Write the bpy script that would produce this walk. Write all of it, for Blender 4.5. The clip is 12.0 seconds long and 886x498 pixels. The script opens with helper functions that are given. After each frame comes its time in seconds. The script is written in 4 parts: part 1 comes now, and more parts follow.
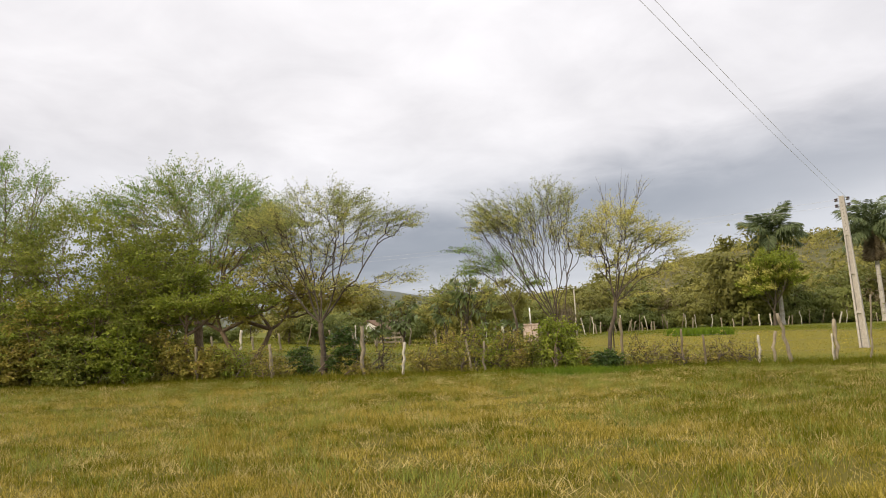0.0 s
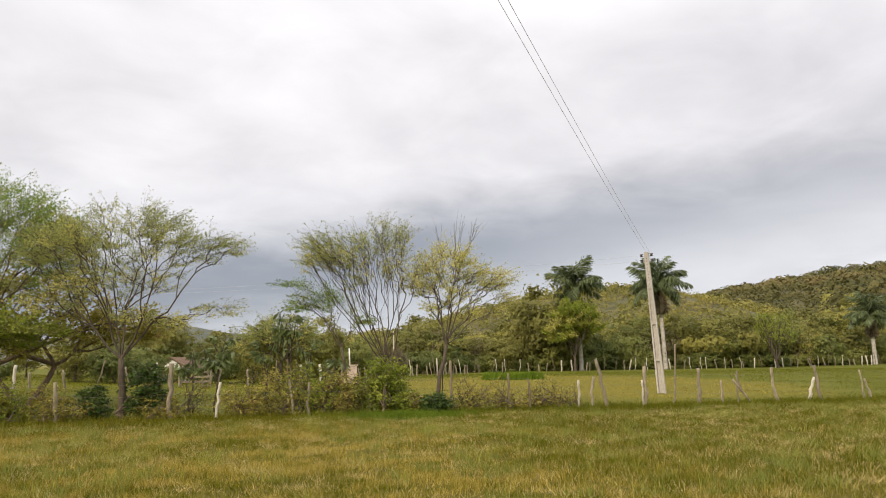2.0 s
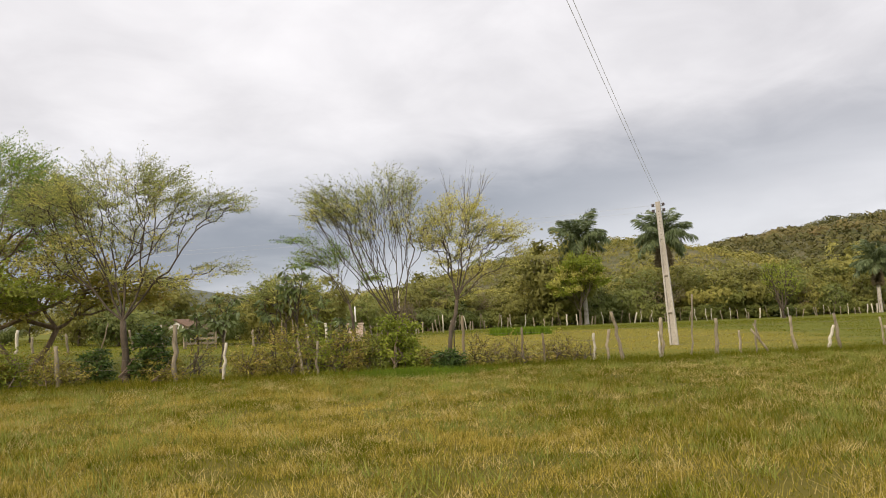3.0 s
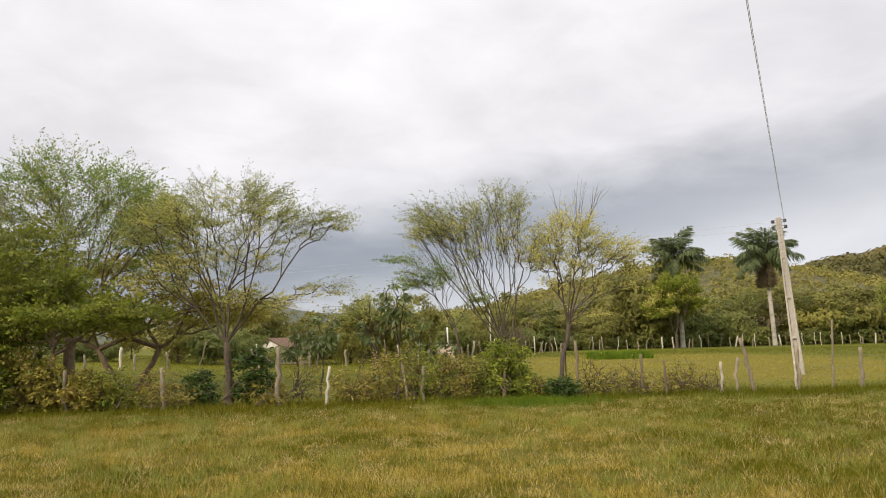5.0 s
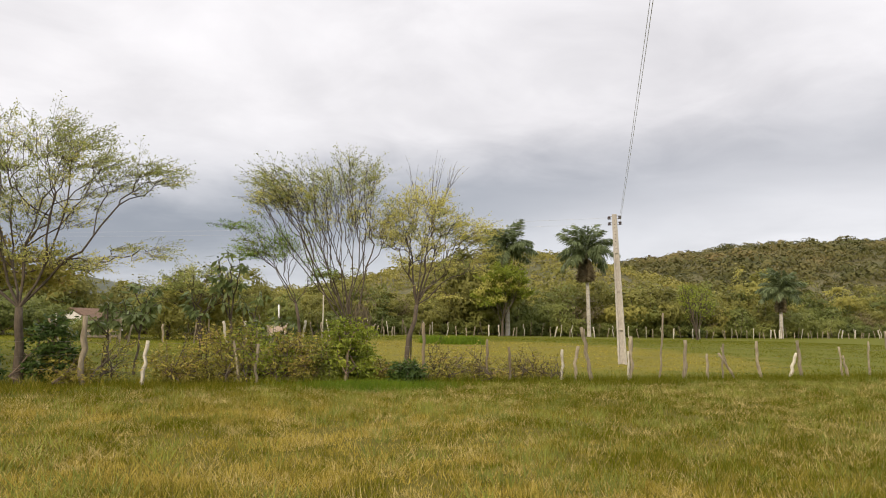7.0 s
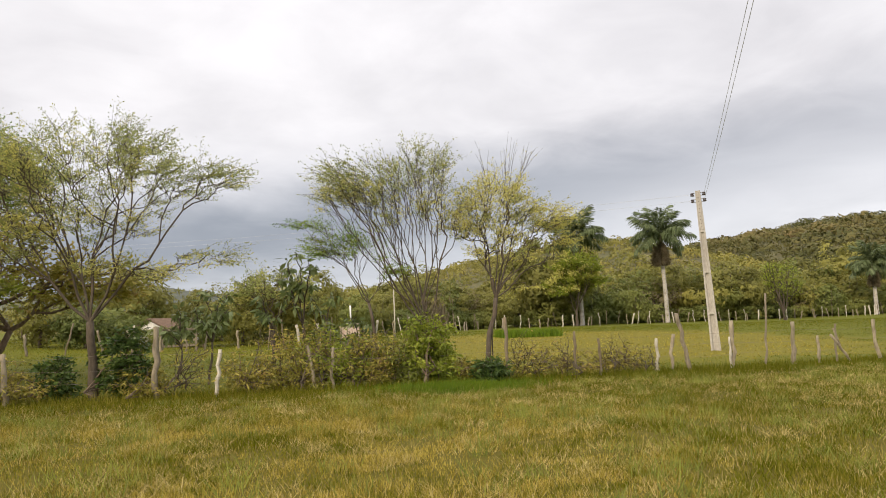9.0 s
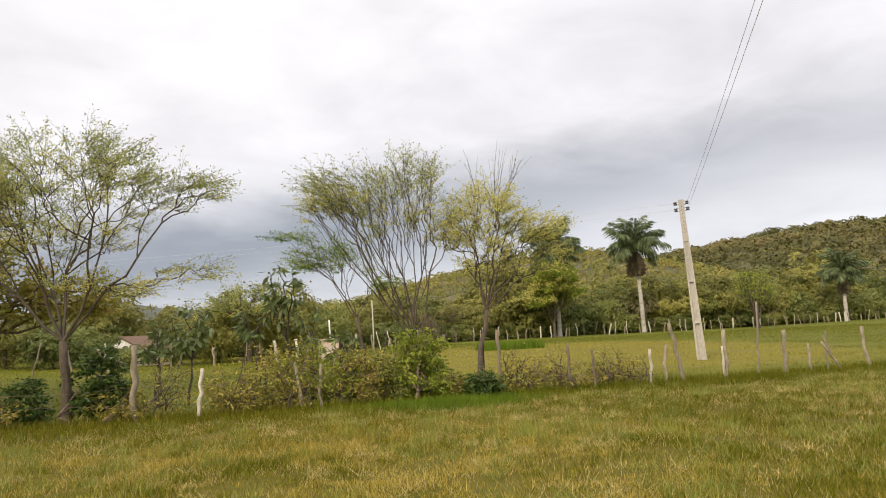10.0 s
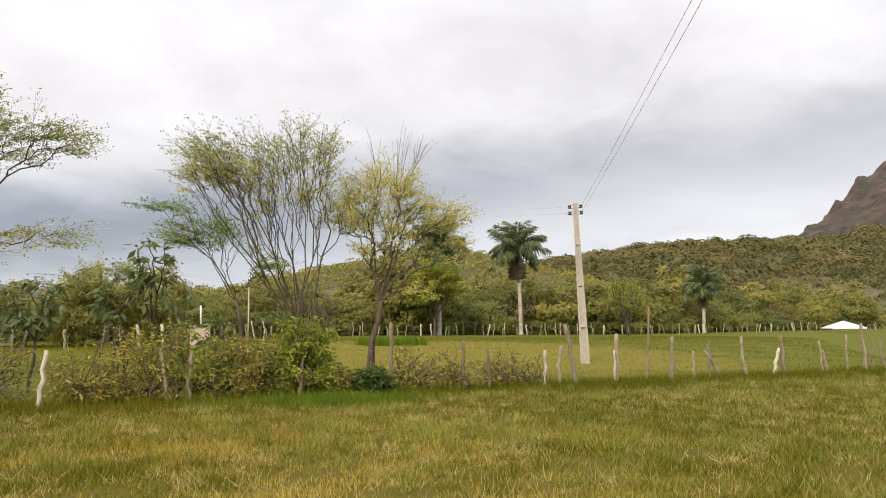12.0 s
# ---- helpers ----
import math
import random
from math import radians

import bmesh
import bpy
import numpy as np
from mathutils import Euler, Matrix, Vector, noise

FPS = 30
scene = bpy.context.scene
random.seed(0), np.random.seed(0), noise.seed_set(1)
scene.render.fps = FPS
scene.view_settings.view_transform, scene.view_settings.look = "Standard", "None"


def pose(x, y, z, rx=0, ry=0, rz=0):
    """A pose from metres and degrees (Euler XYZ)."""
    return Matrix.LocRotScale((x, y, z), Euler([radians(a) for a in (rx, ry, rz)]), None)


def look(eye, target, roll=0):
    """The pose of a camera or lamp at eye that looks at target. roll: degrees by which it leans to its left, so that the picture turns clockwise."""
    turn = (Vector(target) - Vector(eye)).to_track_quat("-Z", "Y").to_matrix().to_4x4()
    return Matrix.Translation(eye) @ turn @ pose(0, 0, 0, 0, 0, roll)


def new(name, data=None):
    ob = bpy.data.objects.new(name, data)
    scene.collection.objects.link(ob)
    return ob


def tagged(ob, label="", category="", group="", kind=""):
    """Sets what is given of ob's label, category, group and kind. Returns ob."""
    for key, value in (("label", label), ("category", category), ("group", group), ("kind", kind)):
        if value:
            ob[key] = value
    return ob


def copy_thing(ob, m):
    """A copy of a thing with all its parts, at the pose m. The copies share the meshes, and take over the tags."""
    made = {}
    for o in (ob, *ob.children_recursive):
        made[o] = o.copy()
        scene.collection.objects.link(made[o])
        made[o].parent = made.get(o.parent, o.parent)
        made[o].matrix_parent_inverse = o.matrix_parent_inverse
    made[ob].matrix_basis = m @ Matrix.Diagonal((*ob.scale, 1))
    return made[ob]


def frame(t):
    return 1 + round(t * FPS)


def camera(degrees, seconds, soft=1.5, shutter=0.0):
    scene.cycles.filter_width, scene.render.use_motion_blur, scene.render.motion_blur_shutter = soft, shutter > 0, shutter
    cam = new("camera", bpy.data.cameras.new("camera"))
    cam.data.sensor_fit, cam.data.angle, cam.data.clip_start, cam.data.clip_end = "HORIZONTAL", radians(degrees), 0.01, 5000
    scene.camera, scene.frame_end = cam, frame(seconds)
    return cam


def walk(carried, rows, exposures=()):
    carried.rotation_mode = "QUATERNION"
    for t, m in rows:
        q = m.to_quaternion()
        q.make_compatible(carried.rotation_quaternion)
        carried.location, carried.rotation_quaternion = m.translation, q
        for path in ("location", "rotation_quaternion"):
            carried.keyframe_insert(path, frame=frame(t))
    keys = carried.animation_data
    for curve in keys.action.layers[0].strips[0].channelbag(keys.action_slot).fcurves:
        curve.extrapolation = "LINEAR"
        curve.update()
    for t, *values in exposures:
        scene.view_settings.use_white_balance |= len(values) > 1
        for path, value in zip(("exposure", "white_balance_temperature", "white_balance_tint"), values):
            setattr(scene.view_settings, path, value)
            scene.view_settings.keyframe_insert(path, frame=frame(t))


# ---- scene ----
cam = camera(64.1, 12.0, soft=1.0)
PATH = [
    (0, (0.28, 0.036, 1.531), (0.242, 2.022, 1.763), -2.6),
    (0.5, (0.106, 0.424, 1.506), (0.266, 2.414, 1.617), -2.2),
    (1, (0.045, 0.574, 1.566), (0.202, 2.553, 1.809), -3.1),
    (1.5, (-0.16, 0.829, 1.56), (0.078, 2.81, 1.694), -0.8),
    (2, (-0.234, 1.028, 1.542), (0.247, 2.942, 1.869), -1.5),
    (2.5, (-0.307, 1.364, 1.48), (0.31, 3.258, 1.661), -3.1),
    (2.7, (-0.251, 1.595, 1.483), (0.259, 3.52, 1.673), -4.1),
    (4.3, (-0.93, 2.794, 1.629), (-0.411, 4.707, 1.896), 1.7),
    (4.5, (-0.928, 2.973, 1.63), (-0.49, 4.912, 1.843), 1.0),
    (5, (-0.923, 3.215, 1.699), (-0.661, 5.179, 1.97), -1.9),
    (5.5, (-1.03, 3.604, 1.656), (-0.605, 5.546, 1.88), -0.3),
    (6, (-1.179, 3.821, 1.735), (-0.492, 5.672, 2.048), 0.7),
    (6.5, (-1.093, 4.159, 1.642), (-0.36, 6.004, 1.88), 0.4),
    (6.7, (-1.139, 4.347, 1.628), (-0.422, 6.202, 1.838), 0.4),
    (8.3, (-1.155, 5.283, 1.631), (-0.383, 7.105, 1.927), 0.1),
    (8.5, (-1.102, 5.366, 1.629), (-0.432, 7.233, 1.88), 0.7),
    (9, (-1.032, 5.848, 1.663), (-0.482, 7.76, 1.868), -2.4),
    (9.5, (-1.125, 6.048, 1.687), (-0.629, 7.969, 1.936), -0.2),
    (10, (-1.299, 6.45, 1.699), (-0.674, 8.334, 1.936), -3.3),
    (10.5, (-1.33, 6.782, 1.611), (-0.767, 8.694, 1.771), -2.5),
    (11, (-1.187, 7.146, 1.622), (-0.56, 9.037, 1.799), -2.4),
    (11.5, (-1.197, 7.504, 1.57), (-0.347, 9.31, 1.683), -0.5),
    (12, (-1.22, 7.75, 1.621), (-0.286, 9.505, 1.838), -0.6),
]
walk(cam, [(t, look(eye, target, roll)) for t, eye, target, roll in PATH], [(0, 0.3, 6620, 12), (1.5, 0.3, 6620, 12), (2.5, 0.22, 6620, 12), (4.3, 0.28, 6620, 12), (6.5, 0.26, 6620, 12), (9, 0.32, 6620, 12), (11.5, 0.4, 6620, 12), (12, 0.36, 6620, 12)])

# ---------------------------------------------------------------- world, sun, exposure
SUN_ELEVATION, SUN_FROM = 30.0, (-0.72, -0.62)


def calc(tree, op, a, b=0.0, c=None):
    n = tree.nodes.new("ShaderNodeMath")
    n.operation = op
    for i, v in enumerate((a, b, c)):
        if v is None:
            continue
        if isinstance(v, (int, float)):
            n.inputs[i].default_value = v
        else:
            tree.links.new(v, n.inputs[i])
    return n.outputs[0]


def spread(tree, value, lo, hi, to_lo=0.0, to_hi=1.0, smooth=False):
    n = tree.nodes.new("ShaderNodeMapRange")
    n.interpolation_type = "SMOOTHSTEP" if smooth else "LINEAR"
    n.clamp = True
    tree.links.new(value, n.inputs[0])
    for i, v in enumerate((lo, hi, to_lo, to_hi)):
        n.inputs[i + 1].default_value = v
    return n.outputs[0]


def blend(tree, fac, a, b, how="MIX"):
    n = tree.nodes.new("ShaderNodeMix")
    n.data_type, n.blend_type = "RGBA", how
    for socket, v in ((n.inputs[0], fac), (n.inputs[6], a), (n.inputs[7], b)):
        if isinstance(v, (int, float)):
            socket.default_value = v
        elif isinstance(v, tuple):
            socket.default_value = (*v, 1.0)
        else:
            tree.links.new(v, socket)
    return n.outputs[2]


def grain(tree, vector, scale, detail=4.0, rough=0.55, distort=0.0):
    n = tree.nodes.new("ShaderNodeTexNoise")
    n.inputs["Scale"].default_value, n.inputs["Detail"].default_value = scale, detail
    n.inputs["Roughness"].default_value, n.inputs["Distortion"].default_value = rough, distort
    if vector is not None:
        tree.links.new(vector, n.inputs["Vector"])
    return n.outputs["Fac"]


def build_world():
    world = bpy.data.worlds.new("overcast_sky")
    scene.world = world
    world.use_nodes = True
    t = world.node_tree
    t.nodes.clear()
    out, bg = t.nodes.new("ShaderNodeOutputWorld"), t.nodes.new("ShaderNodeBackground")
    coord = t.nodes.new("ShaderNodeTexCoord")
    split = t.nodes.new("ShaderNodeSeparateXYZ")
    t.links.new(coord.outputs["Generated"], split.inputs[0])
    x, y, z = split.outputs
    up = calc(t, "MAXIMUM", z, 0.0)
    low = calc(t, "ADD", up, 0.16)
    plane = t.nodes.new("ShaderNodeCombineXYZ")
    t.links.new(calc(t, "DIVIDE", x, low), plane.inputs[0])
    t.links.new(calc(t, "DIVIDE", y, low), plane.inputs[1])
    big = grain(t, plane.outputs[0], 0.75, 5.0, 0.5, 0.5)
    small = grain(t, plane.outputs[0], 2.6, 6.0, 0.55, 0.4)
    mixed = calc(t, "ADD", calc(t, "MULTIPLY", big, 0.7), calc(t, "MULTIPLY", small, 0.3))
    cover = spread(t, mixed, 0.34, 0.62)
    cloud = blend(t, cover, CLOUD_DARK, CLOUD_LIGHT)
    # greyer air low over the hills
    gap = spread(t, z, 0.06, 0.30, 0.78, 0.0, True)
    gap = calc(t, "MULTIPLY", gap, spread(t, x, 0.35, 0.7, 1.0, 0.6, True))
    cloud = blend(t, gap, cloud, (0.51, 0.545, 0.60))
    # a slate bank low in the sky, rising to the east
    height = calc(t, "SUBTRACT", z, calc(t, "ADD", calc(t, "MULTIPLY", x, 0.13), 0.125))
    wobble = calc(t, "MULTIPLY", calc(t, "SUBTRACT", small, 0.5), 0.07)
    bank = calc(t, "ABSOLUTE", calc(t, "ADD", height, wobble))
    bank = spread(t, bank, 0.0, 0.105, 1.0, 0.0, True)
    bank = calc(t, "MULTIPLY", bank, spread(t, x, 0.1, 0.8, 1.0, 0.42, True))
    bank = calc(t, "MULTIPLY", bank, spread(t, y, 0.0, 0.4))
    cloud = blend(t, calc(t, "MULTIPLY", bank, 0.78), cloud, CLOUD_BANK)
    # an overcast sky is brighter towards the zenith
    lift = spread(t, z, 0.30, 1.0, 1.0, ZENITH, True)
    bright = blend(t, 1.0, cloud, lift, "MULTIPLY")
    sky = t.nodes.new("ShaderNodeTexSky")
    sky.sky_type, sky.sun_disc = "NISHITA", False
    sky.sun_elevation, sky.sun_rotation = radians(SUN_ELEVATION), math.atan2(SUN_FROM[0], SUN_FROM[1])
    clear = blend(t, 1.0, sky.outputs[0], (0.1, 0.1, 0.1), "MULTIPLY")
    t.links.new(blend(t, 0.93, clear, bright), bg.inputs[0])
    bg.inputs[1].default_value = 1.0
    t.links.new(bg.outputs[0], out.inputs[0])


CLOUD_DARK, CLOUD_LIGHT, CLOUD_BANK, ZENITH = (0.585, 0.58, 0.60), (0.885, 0.88, 0.895), (0.20, 0.23, 0.28), 1.75
build_world()
sun = new("sun", bpy.data.lights.new("sun", "SUN"))
sun.data.energy, sun.data.angle, sun.data.color = 2.2, radians(10), (1.0, 0.86, 0.66)
h = math.cos(radians(SUN_ELEVATION))
sun.matrix_world = look((SUN_FROM[0] * h * 50, SUN_FROM[1] * h * 50, math.sin(radians(SUN_ELEVATION)) * 50), (0, 0, 0))


# ---------------------------------------------------------------- materials
def material(name):
    m = bpy.data.materials.new(name)
    m.use_nodes = True
    t = m.node_tree
    t.nodes.clear()
    out = t.nodes.new("ShaderNodeOutputMaterial")
    coord = t.nodes.new("ShaderNodeTexCoord")
    return m, t, out, coord.outputs["Object"]


def world_place(t):
    g = t.nodes.new("ShaderNodeNewGeometry")
    return g.outputs["Position"], g.outputs["Random Per Island"]


def leaf_material(name, tones, patch=1.2, patchy=0.5, through_light=0.35, shine=0.55, vary=0.0):
    """Leaves: tones are colours from dark to light; patches in the crown and leaf by leaf change."""
    m, t, out, _ = material(name)
    place, island = world_place(t)
    n = grain(t, place, patch, 3.0)
    f = calc(t, "ADD", calc(t, "MULTIPLY", spread(t, n, 0.3, 0.7), patchy), calc(t, "MULTIPLY", island, 1.0 - patchy))
    if vary:
        info = t.nodes.new("ShaderNodeObjectInfo")
        f = calc(t, "ADD", f, spread(t, info.outputs["Random"], 0, 1, -vary, vary))
    ramp = t.nodes.new("ShaderNodeValToRGB")
    t.links.new(f, ramp.inputs[0])
    e = ramp.color_ramp.elements
    while len(e) < len(tones):
        e.new(0.5)
    for i, c in enumerate(tones):
        e[i].position, e[i].color = i / (len(tones) - 1), (*c, 1)
    p, tr, mix = t.nodes.new("ShaderNodeBsdfPrincipled"), t.nodes.new("ShaderNodeBsdfTranslucent"), t.nodes.new("ShaderNodeMixShader")
    p.inputs["Roughness"].default_value = shine
    p.inputs["Specular IOR Level"].default_value = 0.2
    t.links.new(ramp.outputs[0], p.inputs["Base Color"])
    t.links.new(ramp.outputs[0], tr.inputs[0])
    mix.inputs[0].default_value = through_light
    t.links.new(p.outputs[0], mix.inputs[1])
    t.links.new(tr.outputs[0], mix.inputs[2])
    t.links.new(mix.outputs[0], out.inputs[0])
    return m


def rough_material(name, a, b, scale, rough=0.85, bump=0.4, stain=None, stain_scale=1.5, stretch=(1, 1, 1), metal=0.0, distance=0.01, vary=0.0):
    """Two tones in a grain, a larger stain over them, and relief."""
    m, t, out, obj = material(name)
    mapping = t.nodes.new("ShaderNodeMapping")
    mapping.inputs["Scale"].default_value = stretch
    t.links.new(obj, mapping.inputs[0])
    fine = grain(t, mapping.outputs[0], scale, 6.0, 0.62)
    colour = blend(t, spread(t, fine, 0.32, 0.68), a, b)
    if stain:
        wide = grain(t, mapping.outputs[0], stain_scale, 3.0)
        colour = blend(t, spread(t, wide, 0.48, 0.72), colour, stain)
    if vary:
        info = t.nodes.new("ShaderNodeObjectInfo")
        tone = spread(t, info.outputs["Random"], 0, 1, 1 - vary, 1 + vary)
        colour = blend(t, 1.0, colour, tone, "MULTIPLY")
    p = t.nodes.new("ShaderNodeBsdfPrincipled")
    t.links.new(colour, p.inputs["Base Color"])
    p.inputs["Roughness"].default_value, p.inputs["Metallic"].default_value = rough, metal
    b_node = t.nodes.new("ShaderNodeBump")
    b_node.inputs["Strength"].default_value, b_node.inputs["Distance"].default_value = bump, distance
    t.links.new(fine, b_node.inputs["Height"])
    t.links.new(b_node.outputs[0], p.inputs["Normal"])
    t.links.new(p.outputs[0], out.inputs[0])
    return m


def grass_material(name, soil=False):
    """Pasture: lush green runs and dry straw runs, with change from blade to blade."""
    m, t, out, _ = material(name)
    place, island = world_place(t)
    flat = t.nodes.new("ShaderNodeMapping")
    flat.inputs["Scale"].default_value = (0.8, 1.3, 0.0)
    t.links.new(place, flat.inputs[0])
    wide, mid = grain(t, flat.outputs[0], 0.42, 4.0, 0.6), grain(t, flat.outputs[0], 2.6, 6.0, 0.7, 0.6)
    dry = calc(t, "ADD", calc(t, "MULTIPLY", wide, 0.42), calc(t, "MULTIPLY", mid, 0.58))
    dry = spread(t, dry, 0.445, 0.555)
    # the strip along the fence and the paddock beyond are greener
    split = t.nodes.new("ShaderNodeSeparateXYZ")
    t.links.new(place, split.inputs[0])
    strip = calc(t, "ADD", split.outputs[1], calc(t, "MULTIPLY", mid, 3.0))
    strip = spread(t, strip, 18.5, 22.5, 1.0, 0.25, True)
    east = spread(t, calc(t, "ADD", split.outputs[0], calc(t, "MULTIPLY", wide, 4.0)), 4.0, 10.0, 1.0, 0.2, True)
    dry = calc(t, "MULTIPLY", calc(t, "MULTIPLY", dry, strip), east)
    # a dry yellow stretch in the middle of the paddock
    ox, oy = (calc(t, "DIVIDE", calc(t, "SUBTRACT", split.outputs[i], c), r) for i, c, r in ((0, 16.5, 12.0), (1, 38.0, 14.0)))
    far = calc(t, "SQRT", calc(t, "ADD", calc(t, "MULTIPLY", ox, ox), calc(t, "MULTIPLY", oy, oy)))
    far = calc(t, "ADD", far, calc(t, "MULTIPLY", calc(t, "SUBTRACT", wide, 0.5), 0.9))
    field = calc(t, "MULTIPLY", spread(t, far, 0.7, 1.1, 0.6, 0.0, True), spread(t, split.outputs[1], 23.6, 26.0, 0.0, 1.0, True))
    dry = calc(t, "ADD", dry, field)
    if soil:
        fine = grain(t, place, 9.0, 6.0, 0.7)
        # grazed turf in the paddock, shade-darkened brown thatch under the longer pasture grass
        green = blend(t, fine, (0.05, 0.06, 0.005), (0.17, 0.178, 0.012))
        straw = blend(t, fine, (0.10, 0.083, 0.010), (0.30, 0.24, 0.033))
        # tones painted darker to stand for the shade between the blades
        shaded_thatch = blend(t, fine, (0.055, 0.048, 0.006), (0.17, 0.14, 0.02))
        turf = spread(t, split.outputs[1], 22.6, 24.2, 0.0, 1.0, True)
        colour = blend(t, turf, shaded_thatch, blend(t, dry, green, straw))
    else:
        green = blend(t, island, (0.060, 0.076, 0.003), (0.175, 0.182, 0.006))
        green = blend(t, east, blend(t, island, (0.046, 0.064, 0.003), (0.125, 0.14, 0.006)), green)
        straw = blend(t, island, (0.20, 0.150, 0.014), (0.65, 0.51, 0.125))
        own = calc(t, "ADD", dry, calc(t, "MULTIPLY", calc(t, "SUBTRACT", calc(t, "FRACT", calc(t, "MULTIPLY", island, 37.0)), 0.5), 0.7))
        colour = blend(t, spread(t, own, 0.0, 1.0), green, straw)
    p, tr, mix = t.nodes.new("ShaderNodeBsdfPrincipled"), t.nodes.new("ShaderNodeBsdfTranslucent"), t.nodes.new("ShaderNodeMixShader")
    p.inputs["Roughness"].default_value, p.inputs["Specular IOR Level"].default_value = 0.8, 0.1
    t.links.new(colour, p.inputs["Base Color"])
    t.links.new(colour, tr.inputs[0])
    mix.inputs[0].default_value = 0.0 if soil else 0.3
    t.links.new(p.outputs[0], mix.inputs[1])
    t.links.new(tr.outputs[0], mix.inputs[2])
    t.links.new(mix.outputs[0], out.inputs[0])
    return m


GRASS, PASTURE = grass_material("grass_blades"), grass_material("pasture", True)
LUSH = leaf_material("lush_grass", [(0.07, 0.115, 0.008), (0.125, 0.20, 0.012), (0.20, 0.28, 0.02)], 0.8, 0.4, 0.3)
STRAW = leaf_material("straw", [(0.36, 0.275, 0.09), (0.54, 0.425, 0.16), (0.68, 0.56, 0.26)], 2.0, 0.3, 0.25)
LEAF_FEATHER = leaf_material("feathery_leaf", [(0.16, 0.20, 0.065), (0.27, 0.305, 0.095), (0.40, 0.415, 0.12), (0.56, 0.53, 0.14)], 1.0, 0.6, 0.48)
LEAF_FRESH = leaf_material("fresh_leaf", [(0.11, 0.19, 0.04), (0.21, 0.32, 0.06), (0.32, 0.40, 0.08)], 1.0, 0.5)
LEAF_YELLOW = leaf_material("yellow_leaf", [(0.38, 0.37, 0.11), (0.60, 0.56, 0.16), (0.74, 0.67, 0.17)], 1.2, 0.5, 0.48)
LEAF_DENSE = leaf_material("dense_leaf", [(0.10, 0.13, 0.025), (0.23, 0.26, 0.05), (0.38, 0.38, 0.065)], 0.7, 0.55)
LEAF_LIME = leaf_material("lime_leaf", [(0.12, 0.17, 0.02), (0.25, 0.30, 0.04), (0.40, 0.42, 0.06)], 1.5, 0.5)
LEAF_DARK = leaf_material("dark_leaf", [(0.035, 0.06, 0.016), (0.07, 0.115, 0.026), (0.13, 0.18, 0.04)], 1.5, 0.4, 0.25, 0.4)
LEAF_OLIVE = leaf_material("olive_shrub_leaf", [(0.13, 0.125, 0.028), (0.27, 0.245, 0.05), (0.43, 0.37, 0.08), (0.38, 0.24, 0.10)], 1.8, 0.5)
LEAF_BROAD = leaf_material("broad_leaf", [(0.09, 0.125, 0.04), (0.19, 0.235, 0.08), (0.36, 0.41, 0.18)], 1.5, 0.3, 0.2, 0.35)
LEAF_FAR = leaf_material("woodland_leaf", [(0.14, 0.14, 0.04), (0.26, 0.25, 0.065), (0.40, 0.365, 0.09)], 0.16, 0.78, 0.42, 0.55, 0.3)
LEAF_FAR_DARK = leaf_material("dark_woodland_leaf", [(0.095, 0.12, 0.033), (0.195, 0.22, 0.058), (0.32, 0.325, 0.09)], 0.2, 0.78, 0.4, 0.55, 0.25)
LEAF_BARE = leaf_material("dry_twig_leaf", [(0.13, 0.10, 0.055), (0.21, 0.17, 0.085), (0.27, 0.25, 0.09)], 0.3, 0.5)
SCRUB = leaf_material("hill_scrub", [(0.052, 0.060, 0.019), (0.095, 0.096, 0.028), (0.15, 0.132, 0.042), (0.23, 0.17, 0.07)], 0.035, 0.8, 0.2)
# yellower growth of the west hill, with its sunlight put into the tones
SCRUB_SUNLIT = leaf_material("hill_scrub_sunlit", [(0.10, 0.11, 0.03), (0.22, 0.205, 0.045), (0.36, 0.30, 0.075)], 0.07, 0.55, 0.2)
PALM_LEAF = leaf_material("palm_leaf", [(0.075, 0.10, 0.045), (0.15, 0.19, 0.085), (0.25, 0.29, 0.14)], 0.6, 0.4, 0.25, 0.4)
PALM_DEAD = leaf_material("dead_palm_leaf", [(0.09, 0.075, 0.045), (0.17, 0.14, 0.085), (0.24, 0.19, 0.11)], 1.0, 0.4, 0.15)
BARK = rough_material("grey_bark", (0.05, 0.038, 0.025), (0.13, 0.10, 0.068), 14, 0.9, 0.6, (0.10, 0.08, 0.06), 3, (1, 1, 0.3))
BARK_BROWN = rough_material("brown_bark", (0.10, 0.07, 0.045), (0.23, 0.16, 0.105), 14, 0.9, 0.6, (0.16, 0.13, 0.10), 3, (1, 1, 0.3))
POST_WOOD = rough_material("weathered_post_wood", (0.16, 0.128, 0.082), (0.36, 0.305, 0.21), 16, 0.85, 0.6, (0.17, 0.135, 0.10), 2.4, (1, 1, 0.25), vary=0.25)
POST_WHITE = rough_material("bleached_post_wood", (0.38, 0.34, 0.26), (0.62, 0.57, 0.46), 16, 0.8, 0.5, (0.28, 0.23, 0.18), 3.0, (1, 1, 0.25), vary=0.15)
POST_DARK = rough_material("dark_post_wood", (0.09, 0.07, 0.042), (0.21, 0.165, 0.10), 16, 0.9, 0.6, (0.30, 0.27, 0.22), 3.0, (1, 1, 0.25), vary=0.2)
CONCRETE = rough_material("pole_concrete", (0.36, 0.33, 0.285), (0.53, 0.495, 0.44), 22, 0.85, 0.3, (0.33, 0.30, 0.26), 1.6, (1, 1, 0.35))
STEEL = rough_material("galvanised_steel", (0.30, 0.31, 0.32), (0.45, 0.46, 0.47), 30, 0.5, 0.1, metal=0.8)
